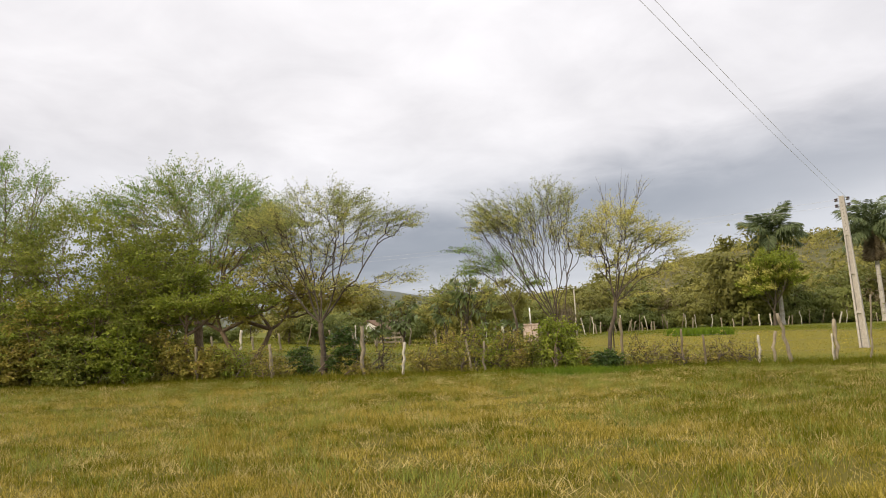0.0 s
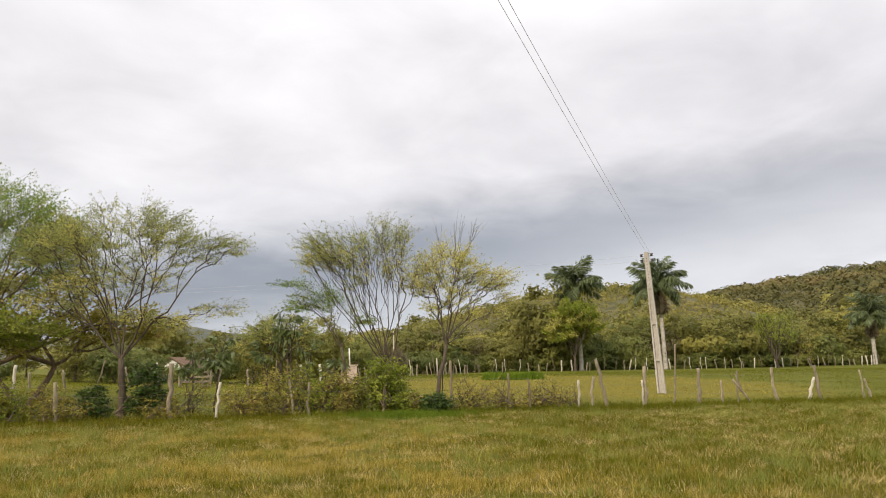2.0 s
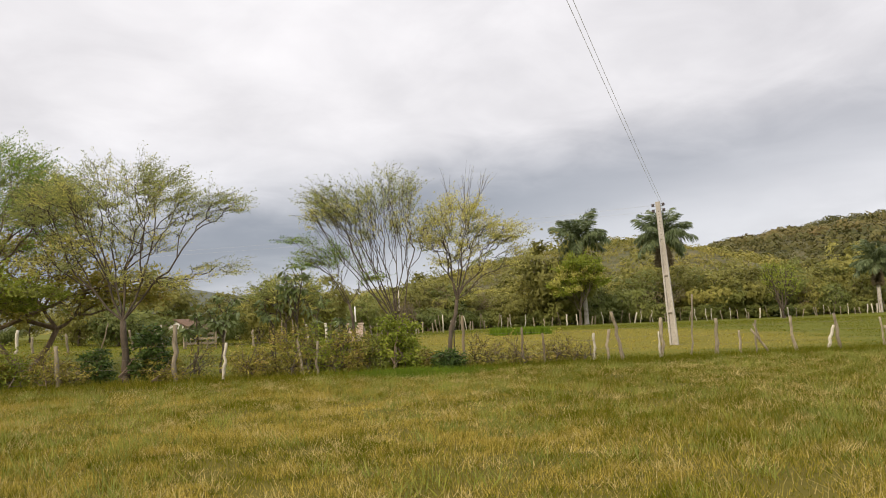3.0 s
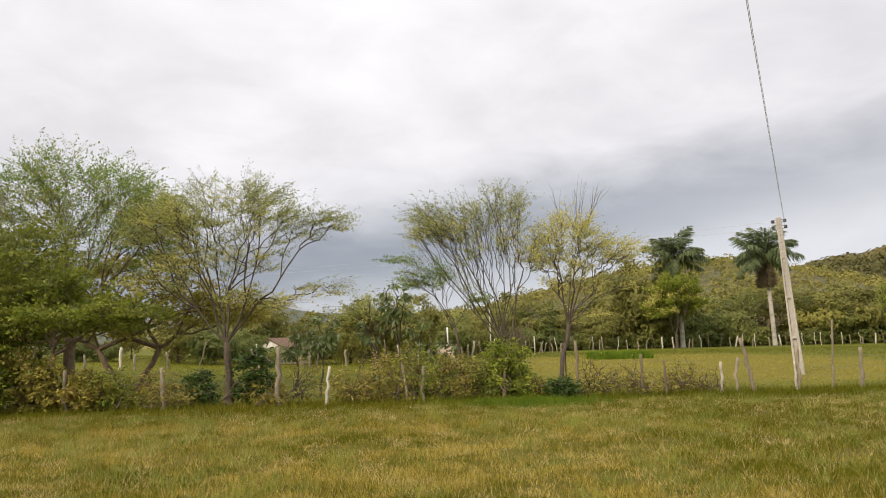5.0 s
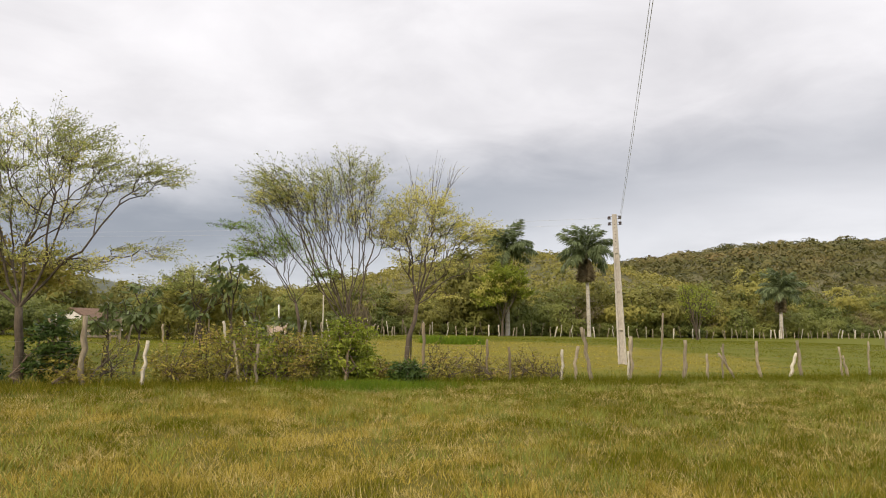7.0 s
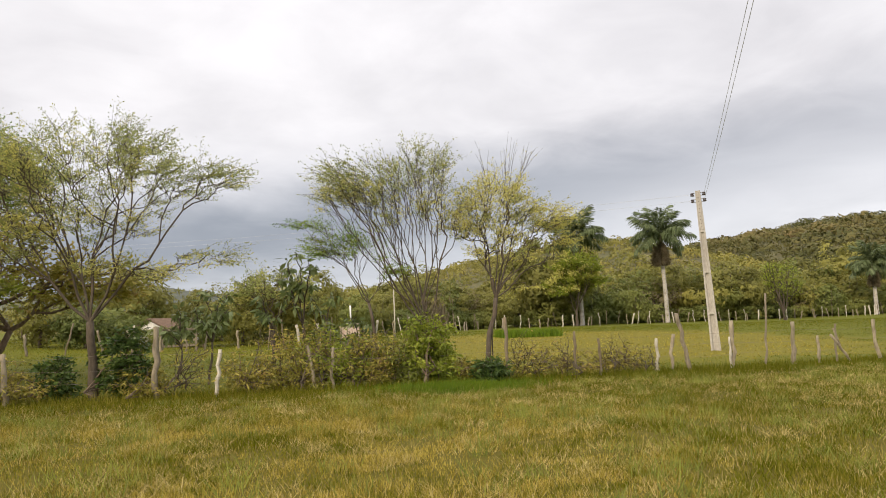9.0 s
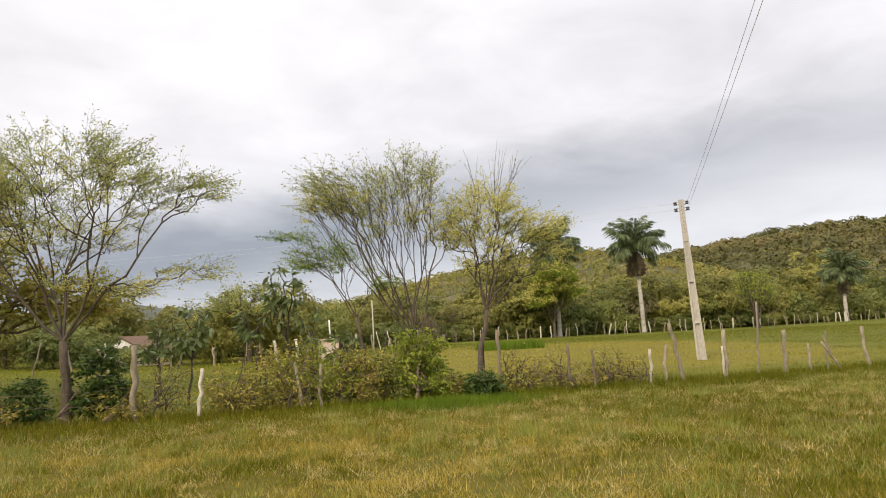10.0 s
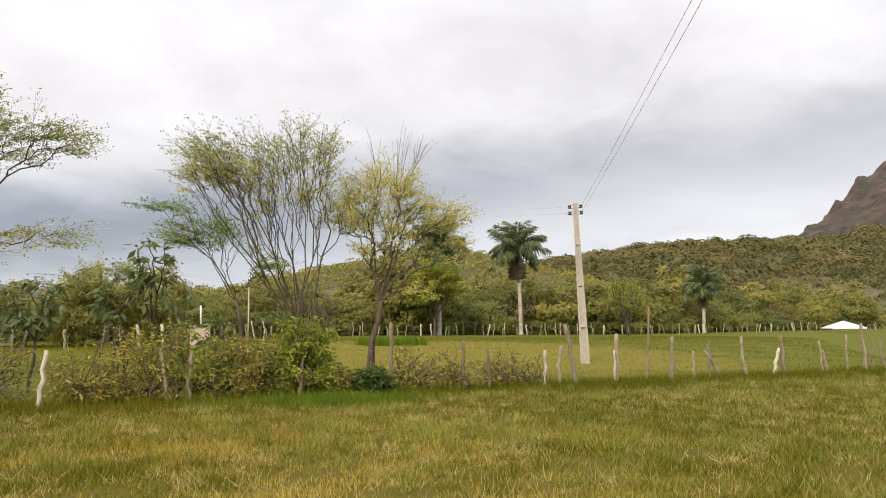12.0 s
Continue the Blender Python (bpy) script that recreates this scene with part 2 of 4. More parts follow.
WIRE = rough_material("rusty_wire", (0.15, 0.13, 0.10), (0.26, 0.23, 0.19), 30, 0.6, 0.1, metal=0.4)
CABLE = rough_material("cable_aluminium", (0.52, 0.53, 0.55), (0.64, 0.65, 0.67), 30, 0.55, 0.05, metal=0.3)
CERAMIC = rough_material("brown_ceramic", (0.05, 0.04, 0.045), (0.09, 0.07, 0.07), 20, 0.25, 0.05)
PALM_TRUNK = rough_material("palm_trunk", (0.34, 0.31, 0.26), (0.55, 0.51, 0.45), 9, 0.85, 0.5, (0.24, 0.21, 0.17), 1.0, (1, 1, 2.5))
PLASTER = rough_material("white_plaster", (0.70, 0.69, 0.66), (0.82, 0.81, 0.79), 8, 0.85, 0.2, (0.52, 0.47, 0.41), 0.8)
PINK_WALL = rough_material("bare_brick_render", (0.46, 0.33, 0.26), (0.66, 0.54, 0.45), 7, 0.9, 0.4, (0.36, 0.27, 0.21), 2.0)
TILE = rough_material("clay_roof_tile", (0.10, 0.065, 0.045), (0.20, 0.13, 0.09), 10, 0.85, 0.4, (0.12, 0.09, 0.075), 1.2)
CANVAS = rough_material("white_canvas", (0.74, 0.75, 0.77), (0.84, 0.85, 0.86), 3, 0.7, 0.2, (0.64, 0.64, 0.65), 0.6)
HILL_SOIL = rough_material("hill_ground", (0.07, 0.068, 0.026), (0.14, 0.12, 0.045), 0.30, 0.95, 0.4, (0.085, 0.09, 0.03), 0.03, distance=0.6)
ROCK = rough_material("mountain_rock", (0.022, 0.018, 0.018), (0.12, 0.08, 0.062), 0.035, 0.9, 1.0, (0.04, 0.048, 0.02), 0.016, distance=6.0)
# greyed, low-contrast tones carry the haze of distance
FAR_HILL_HAZED = rough_material("distant_hill", (0.075, 0.085, 0.065), (0.12, 0.13, 0.10), 0.05, 0.95, 0.3, (0.10, 0.11, 0.10), 0.01, distance=3.0)


# ---------------------------------------------------------------- geometry helpers
def smooth(k):
    k = np.clip(k, 0, 1)
    return k * k * (3 - 2 * k)


def ground_z(x, y):
    """The lie of the land: a gentle fall to the east, a gentle rise beyond the fence."""
    x, y = np.clip(x, -60, 60), np.clip(y, -20, 90)
    k = smooth((y - 24) / 28)
    return 0.008 * y - 0.012 * x + 0.5 * k + 0.03 * np.maximum(0, -x) * k + 0.035 * np.sin(x * 0.9 + 1.3) * np.sin(y * 0.7) * (1 - k)


def gz(x, y):
    return float(ground_z(np.float64(x), np.float64(y)))


def mesh_from(name, verts, faces, mat, shade=False):
    me = bpy.data.meshes.new(name)
    me.from_pydata([tuple(v) for v in verts], [], faces)
    me.materials.append(mat)
    if shade:
        me.polygons.foreach_set("use_smooth", [True] * len(me.polygons))
    me.update()
    return me


def mesh_polys(name, verts, size, mat):
    """A mesh of separate polygons of one size, from an array (polygons * size, 3)."""
    verts = np.ascontiguousarray(verts, dtype=np.float32).reshape(-1, 3)
    n = len(verts) // size
    me = bpy.data.meshes.new(name)
    me.vertices.add(n * size)
    me.vertices.foreach_set("co", verts.ravel())
    me.loops.add(n * size)
    me.loops.foreach_set("vertex_index", np.arange(n * size, dtype=np.int32))
    me.polygons.add(n)
    me.polygons.foreach_set("loop_start", np.arange(0, n * size, size, dtype=np.int32))
    me.materials.append(mat)
    me.update(calc_edges=True)
    return me


def place_part(name, me, parent, label=""):
    ob = new(name, me)
    ob.parent = parent
    if label:
        tagged(ob, label)
    return ob


def tube(verts, faces, path, radii, sides=6, cap=True):
    """Adds a tapered tube along path to verts and faces."""
    path = [Vector(p) for p in path]
    first = len(verts)
    for i, p in enumerate(path):
        along = (path[min(i + 1, len(path) - 1)] - path[max(i - 1, 0)]).normalized()
        side = along.cross(Vector((0.31, 0.95, 0.05)))
        if side.length < 1e-3:
            side = along.cross(Vector((1, 0, 0)))
        side.normalize()
        other = along.cross(side)
        for k in range(sides):
            a = 2 * math.pi * k / sides
            verts.append(p + float(radii[i]) * (math.cos(a) * side + math.sin(a) * other))
    for i in range(len(path) - 1):
        for k in range(sides):
            a, b = first + i * sides + k, first + i * sides + (k + 1) % sides
            faces.append((a, b, b + sides, a + sides))
    if cap:
        faces.append(tuple(first + k for k in reversed(range(sides))))
        faces.append(tuple(first + (len(path) - 1) * sides + k for k in range(sides)))


def box(verts, faces, lo, hi):
    first = len(verts)
    for z in (lo[2], hi[2]):
        verts.extend(Vector(p) for p in ((lo[0], lo[1], z), (hi[0], lo[1], z), (hi[0], hi[1], z), (lo[0], hi[1], z)))
    for f in ((3, 2, 1, 0), (4, 5, 6, 7), (0, 1, 5, 4), (1, 2, 6, 5), (2, 3, 7, 6), (3, 0, 4, 7)):
        faces.append(tuple(first + i for i in f))


def unit(v):
    return v / np.maximum(np.linalg.norm(v, axis=-1, keepdims=True), 1e-9)


def leaves_mesh(name, rng, spots, ways, length, width, mat, flat=0.5, facing=None, three=False):
    """Leaf blades as pointed diamonds: spots (n, 3), ways (n, 3); flat turns the blades up to the sky."""
    n = len(spots)
    ways = unit(ways)
    face = unit(rng.normal(size=(n, 3)) + np.array([0, 0, 2.2 * flat]))
    if facing is not None:
        face = unit(facing + rng.normal(size=(n, 3)) * 0.42)
        ways = unit(np.cross(face, ways))
    side = unit(np.cross(ways, face))
    ln = length * rng.uniform(0.6, 1.35, (n, 1))
    wd = width * rng.uniform(0.6, 1.35, (n, 1))
    mid = spots + ways * ln * 0.45
    if three:
        return mesh_polys(name, np.stack([spots - side * wd / 2, spots + side * wd / 2, spots + ways * ln], axis=1).reshape(-1, 3), 3, mat)
    quad = np.stack([spots, mid + side * wd / 2, spots + ways * ln, mid - side * wd / 2], axis=1)
    return mesh_polys(name, quad.reshape(-1, 3), 4, mat)


def in_lobes(rng, lobes, n, hollow=0.4):
    """n points in a union of ellipsoids (x, y, z, rx, ry, rz, weight), mostly towards their skins."""
    w = np.array([l[6] for l in lobes], float)
    pick = rng.choice(len(lobes), n, p=w / w.sum())
    d = unit(rng.normal(size=(n, 3)))
    r = rng.uniform(hollow ** 3, 1, (n, 1)) ** (1 / 3) * rng.uniform(0.88, 1.12, (n, 1))
    lob = np.array([l[:6] for l in lobes], float)[pick]
    return lob[:, :3] + d * r * lob[:, 3:6]


def grow(rng, start, tips, twig, segs, reach, wiggle, depth=0, fan=3):
    """Branches from start to all the tips: splits the tips into bunches and runs a limb towards each bunch."""
    n = len(tips)
    if n <= 2 or depth > 9:
        for tip in tips:
            mid = (start + tip) / 2 + rng.normal(size=3) * wiggle * 0.5 + np.array([0, 0, 0.06])
            segs.append((start, mid, tip, twig * 1.5, twig * 0.7, True))
        return
    k = fan if depth == 0 and n > 3 * fan else (3 if (n > 24 and depth < 2) else 2)
    ways = unit(tips - start)
    mids = ways[rng.choice(n, k, replace=False)]
    for _ in range(5):
        near = np.argmax(ways @ mids.T, axis=1)
        for j in range(k):
            if np.any(near == j):
                mids[j] = unit(ways[near == j].mean(axis=0))
    for j in range(k):
        own = tips[near == j]
        if len(own) == 0:
            continue
        if len(own) == n:
            own_sets = (own[: n // 2], own[n // 2:])
        else:
            own_sets = (own,)
        for o in own_sets:
            if len(o) == 0:
                continue
            goal = o.mean(axis=0)
            far = reach * rng.uniform(0.8, 1.2)
            knot = start + (goal - start) * far + rng.normal(size=3) * wiggle
            bend = (start + knot) / 2 + rng.normal(size=3) * wiggle * 0.6
            r = twig * len(o) ** 0.44
            segs.append((start, bend, knot, r * 1.2, r, False))
            grow(rng, knot, o, twig, segs, reach, wiggle * 0.8, depth + 1)


def tree(name, seed, base, fork, lobes, tips, per_tip, leaf, leaf_mat, bark, label, category="tree", trunk_r=0.11, twig=0.007, stems=1,
         spray=0.45, reach=0.42, wiggle=0.12, flat=0.5, hollow=0.4, droop=0.0, bare=0.0, second=None, domed=False, fan=3, wisps=0.0):
    """A tree: a trunk from base to fork (world places), limbs to tips in the lobes, and leaf sprays round the tips."""
    rng = np.random.default_rng(seed)
    base, fork = np.array(base, float), np.array(fork, float)
    thing = tagged(new(name), label, category)
    thing.location = base
    ends = in_lobes(rng, lobes, tips, hollow)
    if wisps:
        long = rng.uniform(size=tips) < wisps
        ends[long] = fork + (ends[long] - fork) * rng.uniform(1.08, 1.2, (int(long.sum()), 1))
    ends[:, 2] = np.maximum(ends[:, 2], base[2] + 0.15)
    bv, bf, segs = [], [], []
    for s in range(stems):
        verts, faces = [], []
        off = rng.normal(size=3) * (0.10 if stems > 1 else 0)
        off[2] = 0
        foot = off * 1.2 + np.array([0, 0, -0.12])
        top = fork - base + off * 3
        own = ends[s::stems] - base
        if stems > 1:
            a = 2 * math.pi * s / stems
            lean = np.array([math.cos(a), math.sin(a), 0]) * 0.5 * np.linalg.norm(fork - base)
            top = top + lean
            own = (ends - base)[np.argsort(np.arctan2(ends[:, 1] - fork[1], ends[:, 0] - fork[0]))]
            own = np.array_split(own, stems)[(s + stems // 2) % stems]
        r = trunk_r / stems ** 0.5
        mids = [foot + (top - foot) * k + rng.normal(size=3) * 0.03 * (k * (1 - k) * 4) for k in (0, 0.12, 0.35, 0.65, 1)]
        tube(verts, faces, mids, [r * 1.5, r * 1.12, r, r * 0.9, r * 0.8], 8)
        place_part("trunk", mesh_from("trunk", verts, faces, bark, True), thing)
        grow(rng, np.array(mids[-1]), own, twig, segs, reach, wiggle, 0, fan)
    for a, b, c, r0, r1, last in segs:
        if domed:
            if not last:
                tube(bv, bf, (a, c), (r0, r1), 3, False)
        else:
            tube(bv, bf, (a, b, c), (r0, (r0 + r1) / 2, r1), 3 if last else 5, False)
    tagged(place_part("branchwork", mesh_from("branchwork", bv, bf, bark, True), thing), kind="stuff")
    last = [s for s in segs if s[5]]
    a = np.array([s[0] for s in last])
    c = np.array([s[2] for s in last])
    if bare:
        keep = rng.uniform(size=len(c)) > bare
        a, c = a[keep], c[keep]
    out = unit(c - a)
    spots, ways = [], []
    for _ in range(per_tip):
        k = rng.uniform(0.15, 1.12, (len(c), 1)) ** 0.8
        on = a + (c - a) * k
        spots.append(on + rng.normal(size=c.shape) * spray * np.array([0.42, 0.42, 0.15]))
        way = out * 0.5 + rng.normal(size=c.shape) * np.array([0.9, 0.9, 0.45]) - np.array([0, 0, droop])
        ways.append(way)
    spots, ways = np.concatenate(spots), np.concatenate(ways)
    if second is None:
        facing = None
        if domed:
            heart = np.concatenate([np.repeat(a[None], per_tip, 0).reshape(-1, 3)])
            facing = unit(spots - heart) * 0.5 + unit(spots - spots.mean(axis=0)) * 0.7 + np.array([0, 0, 0.35])
        place_part("crown", leaves_mesh("crown", rng, spots, ways, leaf[0], leaf[1], leaf_mat, flat, facing, domed), thing)
    else:
        mask = spots[:, 2] > np.quantile(spots[:, 2], second[1])
        place_part("crown", leaves_mesh("crown", rng, spots[mask], ways[mask], leaf[0], leaf[1], leaf_mat, flat), thing)
        place_part("lower_crown", leaves_mesh("lower_crown", rng, spots[~mask], ways[~mask], leaf[0], leaf[1], second[0], flat), thing)
    return thing


def feather_tree(name, seed, base, fork, lobes, clumps, twigs, leaflets, leaf, mats, bark, label, trunk_r=0.1, twig=0.005, stems=1, clump=0.55,
                 rise=0.14, reach=0.36, wiggle=0.12, fan=5, hollow=0.2, bare=0.0, flat=0.35, wide=0.11, thorn=0.0026):
    """A thorn tree: limbs to flat clumps in the lobes; each clump is a tier of level twigs set with rows of small leaflets on both sides.
    mats: (leaf material, yellowing leaf material, share of yellowing clumps)."""
    rng = np.random.default_rng(seed)
    base, fork = np.array(base, float), np.array(fork, float)
    thing = tagged(new(name), label, "tree")
    thing.location = base
    ends = in_lobes(rng, lobes, clumps, hollow) - base
    ends[:, 2] = np.maximum(ends[:, 2], 0.2)
    segs = []
    order = np.argsort(np.arctan2(ends[:, 1] - (fork - base)[1], ends[:, 0] - (fork - base)[0]))
    for s, own in enumerate(np.array_split(ends[order], stems)):
        verts, faces = [], []
        top, foot = fork - base, np.array([0, 0, -0.12])
        if stems > 1:
            lean = unit((own.mean(axis=0) - top) * np.array([1, 1, 0]))
            top, foot = top + lean * 0.3 * top[2], foot + lean * trunk_r * 0.8
        r = trunk_r / stems ** 0.5
        mids = [foot + (top - foot) * k + rng.normal(size=3) * 0.05 * (k * (1 - k) * 4) for k in (0, 0.1, 0.3, 0.55, 0.8, 1)]
        tube(verts, faces, mids, [r * 1.5, r * 1.15, r, r * 0.93, r * 0.88, r * 0.8], 9)
        place_part("trunk", mesh_from("trunk", verts, faces, bark, True), thing)
        grow(rng, np.array(mids[-1]), own, twig, segs, reach, wiggle, 0, fan)
    bv, bf = [], []
    for a, b, c, r0, r1, last in segs:
        tube(bv, bf, (a, b, c), (r0, (r0 + r1) / 2, r1), 4 if last else 6, False)
    last = [s for s in segs if s[5]]
    a, c = np.array([s[0] for s in last]), np.array([s[2] for s in last])
    n = len(c)
    out = unit((c - (fork - base)) * np.array([1, 1, 0.3]))
    root = (a[:, None] + (c - a)[:, None] * rng.uniform(0.55, 1.0, (n, twigs, 1))).reshape(-1, 3)
    way = unit((np.repeat(out, twigs, 0) * 0.8 + rng.normal(size=(n * twigs, 3)) * np.array([0.55, 0.55, 0.13]) + np.array([0, 0, rise])))
    ln = clump * rng.uniform(0.5, 1.35, (n * twigs, 1))
    yellow = np.repeat(rng.uniform(size=n) < mats[2] * np.clip(1.6 - 1.2 * (c[:, 2] - c[:, 2].min()) / max(np.ptp(c[:, 2]), 0.1), 0.3, 1.6), twigs)
    for p, w, l in zip(root, way, ln):
        tube(bv, bf, (p, p + w * l * 0.55 + np.array([0, 0, 0.02]), p + w * l - np.array([0, 0, 0.06 * l[0]])), (thorn * 1.5, thorn * 1.1, thorn * 0.6), 3, False)
    tagged(place_part("branchwork", mesh_from("branchwork", bv, bf, bark, True), thing), kind="stuff")
    leafy = np.repeat(rng.uniform(size=n) >= bare, twigs)
    for part_name, pick, mat in (("crown", leafy & ~yellow, mats[0]), ("yellowing_sprays", leafy & yellow, mats[1])):
        p, w, l = root[pick], way[pick], ln[pick]
        if not len(p):
            continue
        p, w, l = (np.repeat(v, leaflets, 0) for v in (p, w, l))
        k = rng.uniform(0.08, 1.08, (len(p), 1))
        side = unit(np.cross(w, np.array([0, 0, 1.0]))) * np.where(rng.uniform(size=(len(p), 1)) < 0.5, -1, 1)
        off = wide * rng.uniform(0, 1, (len(p), 1)) * (1.15 - 0.6 * k)
        spot = p + w * l * k + side * off + w * off * 0.5 - np.array([0, 0, 0.06]) * k * l - np.array([0, 0, 0.3]) * off + rng.normal(size=p.shape) * 0.014
        place_part(part_name, leaves_mesh(part_name, rng, spot, side * 0.5 + w * 0.6 + rng.normal(size=p.shape) * 0.5, leaf[0], leaf[1], mat, flat), thing)
    return thing


def bush(name, seed, x, y, rx, ry, height, tips, per_tip, leaf, mat, label, bark=None, droop=0.3, spray=0.22, flat=0.3, stems=3):
    z = gz(x, y)
    lobes = [(x, y, z + height * 0.52, rx, ry, height * 0.48, 1.0), (x + rx * 0.3, y, z + height * 0.3, rx * 0.8, ry, height * 0.3, 0.5)]
    return tree(name, seed, (x, y, z), (x, y, z + height * 0.14), lobes, tips, per_tip, leaf, mat, bark or BARK_BROWN, label, "shrub",
                0.03, 0.005, stems, spray, 0.5, 0.05, flat, 0.25, droop)


# ---------------------------------------------------------------- the ground, hills and mountain
def build_ground():
    xs = np.sinh(np.linspace(-7.2, 7.2, 150)) * 2.6
    ys = np.sinh(np.linspace(-6.6, 7.2, 150)) * 2.6 + 14
    gx, gy = np.meshgrid(xs, ys)
    z = ground_z(gx, gy)
    n, m = gx.shape
    verts = np.stack([gx.ravel(), gy.ravel(), z.ravel()], axis=1)
    faces = [(i * m + j, i * m + j + 1, (i + 1) * m + j + 1, (i + 1) * m + j) for i in range(n - 1) for j in range(m - 1)]
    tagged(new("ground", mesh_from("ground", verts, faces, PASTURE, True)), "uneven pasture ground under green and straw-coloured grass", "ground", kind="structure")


HILL_WEST = ((-260, 4), (-60, 7), (0, 10), (40, 14.5), (58, 16.5), (80, 22.5), (109, 29), (150, 34), (174, 28), (205, 22), (250, 12), (330, 4))
HILL_EAST = ((120, 0), (170, 20), (225, 36), (283, 47), (329, 53.5), (364, 53), (455, 63.5), (600, 78), (760, 84), (900, 40))


def lumps(x, y, scale, seed):
    rng = np.random.default_rng(seed)
    v = np.zeros_like(x)
    for i in range(5):
        a, p, q = rng.uniform(0, 6.28), rng.uniform(0, 6.28), rng.uniform(0, 6.28)
        f = (1.7 ** i) / scale
        v = v + np.sin((x * math.cos(a) + y * math.sin(a)) * f + p) * np.cos((y * math.cos(a) - x * math.sin(a)) * f * 0.8 + q) / 1.6 ** i
    return v


def west_z(x, y):
    top = np.interp(x, [p[0] for p in HILL_WEST], [p[1] for p in HILL_WEST])
    return top * smooth((y - 105) / 195) * (1 - 0.5 * smooth((y - 310) / 160)) + lumps(x, y, 30, 3) * 1.3 * smooth((y - 120) / 80) - 0.6


def east_z(x, y):
    top = np.interp(x, [p[0] for p in HILL_EAST], [p[1] for p in HILL_EAST])
    return 0.94 * top * smooth((y - 70) / 260) * (1 - 0.4 * smooth((y - 340) / 120)) + lumps(x, y, 34, 5) * 1.7 * smooth((y - 95) / 80) - 0.8


def height_sheet(name, fn, x0, x1, y0, y1, step, mat, label):
    xs, ys = np.arange(x0, x1 + 1, step, dtype=float), np.arange(y0, y1 + 1, step, dtype=float)
    gx, gy = np.meshgrid(xs, ys)
    z = fn(gx, gy)
    n, m = gx.shape
    faces = [(i * m + j, i * m + j + 1, (i + 1) * m + j + 1, (i + 1) * m + j) for i in range(n - 1) for j in range(m - 1)]
    return tagged(new(name, mesh_from(name, np.stack([gx.ravel(), gy.ravel(), z.ravel()], axis=1), faces, mat, True)), label, "hill", kind="structure")


def scrub(name, seed, fn, x0, x1, y0, y1, count, size, per, mat, label, keep=None, piece=0.2):
    """Thickets on a hillside: each a dome of leaf clumps."""
    rng = np.random.default_rng(seed)
    x, y = rng.uniform(x0, x1, count), rng.uniform(y0, y1, count)
    if keep is not None:
        k = keep(x, y)
        x, y = x[k], y[k]
    z = fn(x, y)
    n = len(x)
    r = size * np.clip(rng.lognormal(-0.25, 0.4, n), 0.4, 1.9)
    d = unit(rng.normal(size=(n, per, 3)))
    d[..., 2] = np.abs(d[..., 2]) * 0.8 + 0.02
    # five lobes make the outline of each thicket uneven
    bumps = unit(rng.normal(size=(n, 5, 3)))
    swell = 0.8 + 0.32 * np.max(np.einsum("npk,nbk->npb", d, bumps), axis=2, keepdims=True) ** 2
    spots = np.stack([x, y, z], 1)[:, None] + d * r[:, None, None] * swell * rng.uniform(0.9, 1.04, (n, per, 1))
    ln = np.repeat(r, per)[:, None] * piece
    face = unit(d.reshape(-1, 3) + rng.normal(size=(n * per, 3)) * 0.2)
    along = unit(np.cross(face, rng.normal(size=(n * per, 3)))) * ln * rng.uniform(0.6, 1.3, (n * per, 1))
    across = unit(np.cross(face, along)) * ln * rng.uniform(0.45, 0.8, (n * per, 1))
    c = spots.reshape(-1, 3)
    me = mesh_polys(name, np.stack([c - along * 0.5 - across, c - along * 0.5 + across, c + along * 0.6], axis=1), 3, mat)
    return tagged(new(name, me), label, "scrub", kind="stuff")


build_ground()
height_sheet("hill_west", west_z, -260, 330, 105, 460, 7, HILL_SOIL, "low rounded hill covered in yellow-green scrub")
height_sheet("hill_east", east_z, 120, 900, 70, 470, 8, HILL_SOIL, "long hillside covered in dark green dry scrub")
scrub("hill_scrub", 11, west_z, -60, 260, 115, 330, 5600, 2.4, 48, SCRUB_SUNLIT, "yellow-green dry scrub in sunlit tones on the low hill", lambda x, y: y < 318)
scrub("hill_scrub", 12, east_z, 130, 640, 100, 372, 8400, 3.5, 54, SCRUB, "olive and brown caatinga scrub on the hillside", lambda x, y: (x < 60 + y * 1.75) & ((east_z(x, y) > 0.06 * np.hypot(x, y)) | (np.sin(x * 12.9 + y * 7.7) > 0.35)), 0.23)
scrub("crest_trees", 14, lambda x, y: east_z(x, y) + 1.6, 180, 600, 300, 345, 110, 4.6, 150, SCRUB, "dark rounded trees along the crest of the hill", lambda x, y: np.sin(x * 0.045) + np.sin(x * 0.17) > -0.3, 0.17)


def mountain_z(x, y):
    top = np.interp(x, (900, 1210, 1320, 1385, 1535, 1670, 1800, 2100), (0, 10, 85, 170, 262, 338, 400, 380))
    rough = (lumps(x, y, 60, 8) * 9 + np.abs(lumps(x, y, 26, 18)) * 12) * smooth((y - 640) / 200)
    return top * smooth((y - 560) / 330) ** 0.8 + rough - 2


def far_hill_z(x, y):
    top = np.interp(x, (-1200, -700, -400, -250, -140, -90, -40, 60, 160, 400), (30, 60, 36, 44, 58, 55, 46, 44, 30, 10))
    return top * smooth((y - 750) / 150) * (1 - 0.5 * smooth((y - 910) / 100)) + lumps(x, y, 70, 9) * 1.5


height_sheet("mountain", mountain_z, 900, 2100, 540, 1000, 9, ROCK, "steep bare brown rock mountain with scrub on its foot")
height_sheet("distant_hill", far_hill_z, -1200, 400, 740, 1010, 16, FAR_HILL_HAZED, "far low wooded hills, blue-grey from haze painted into the colour")
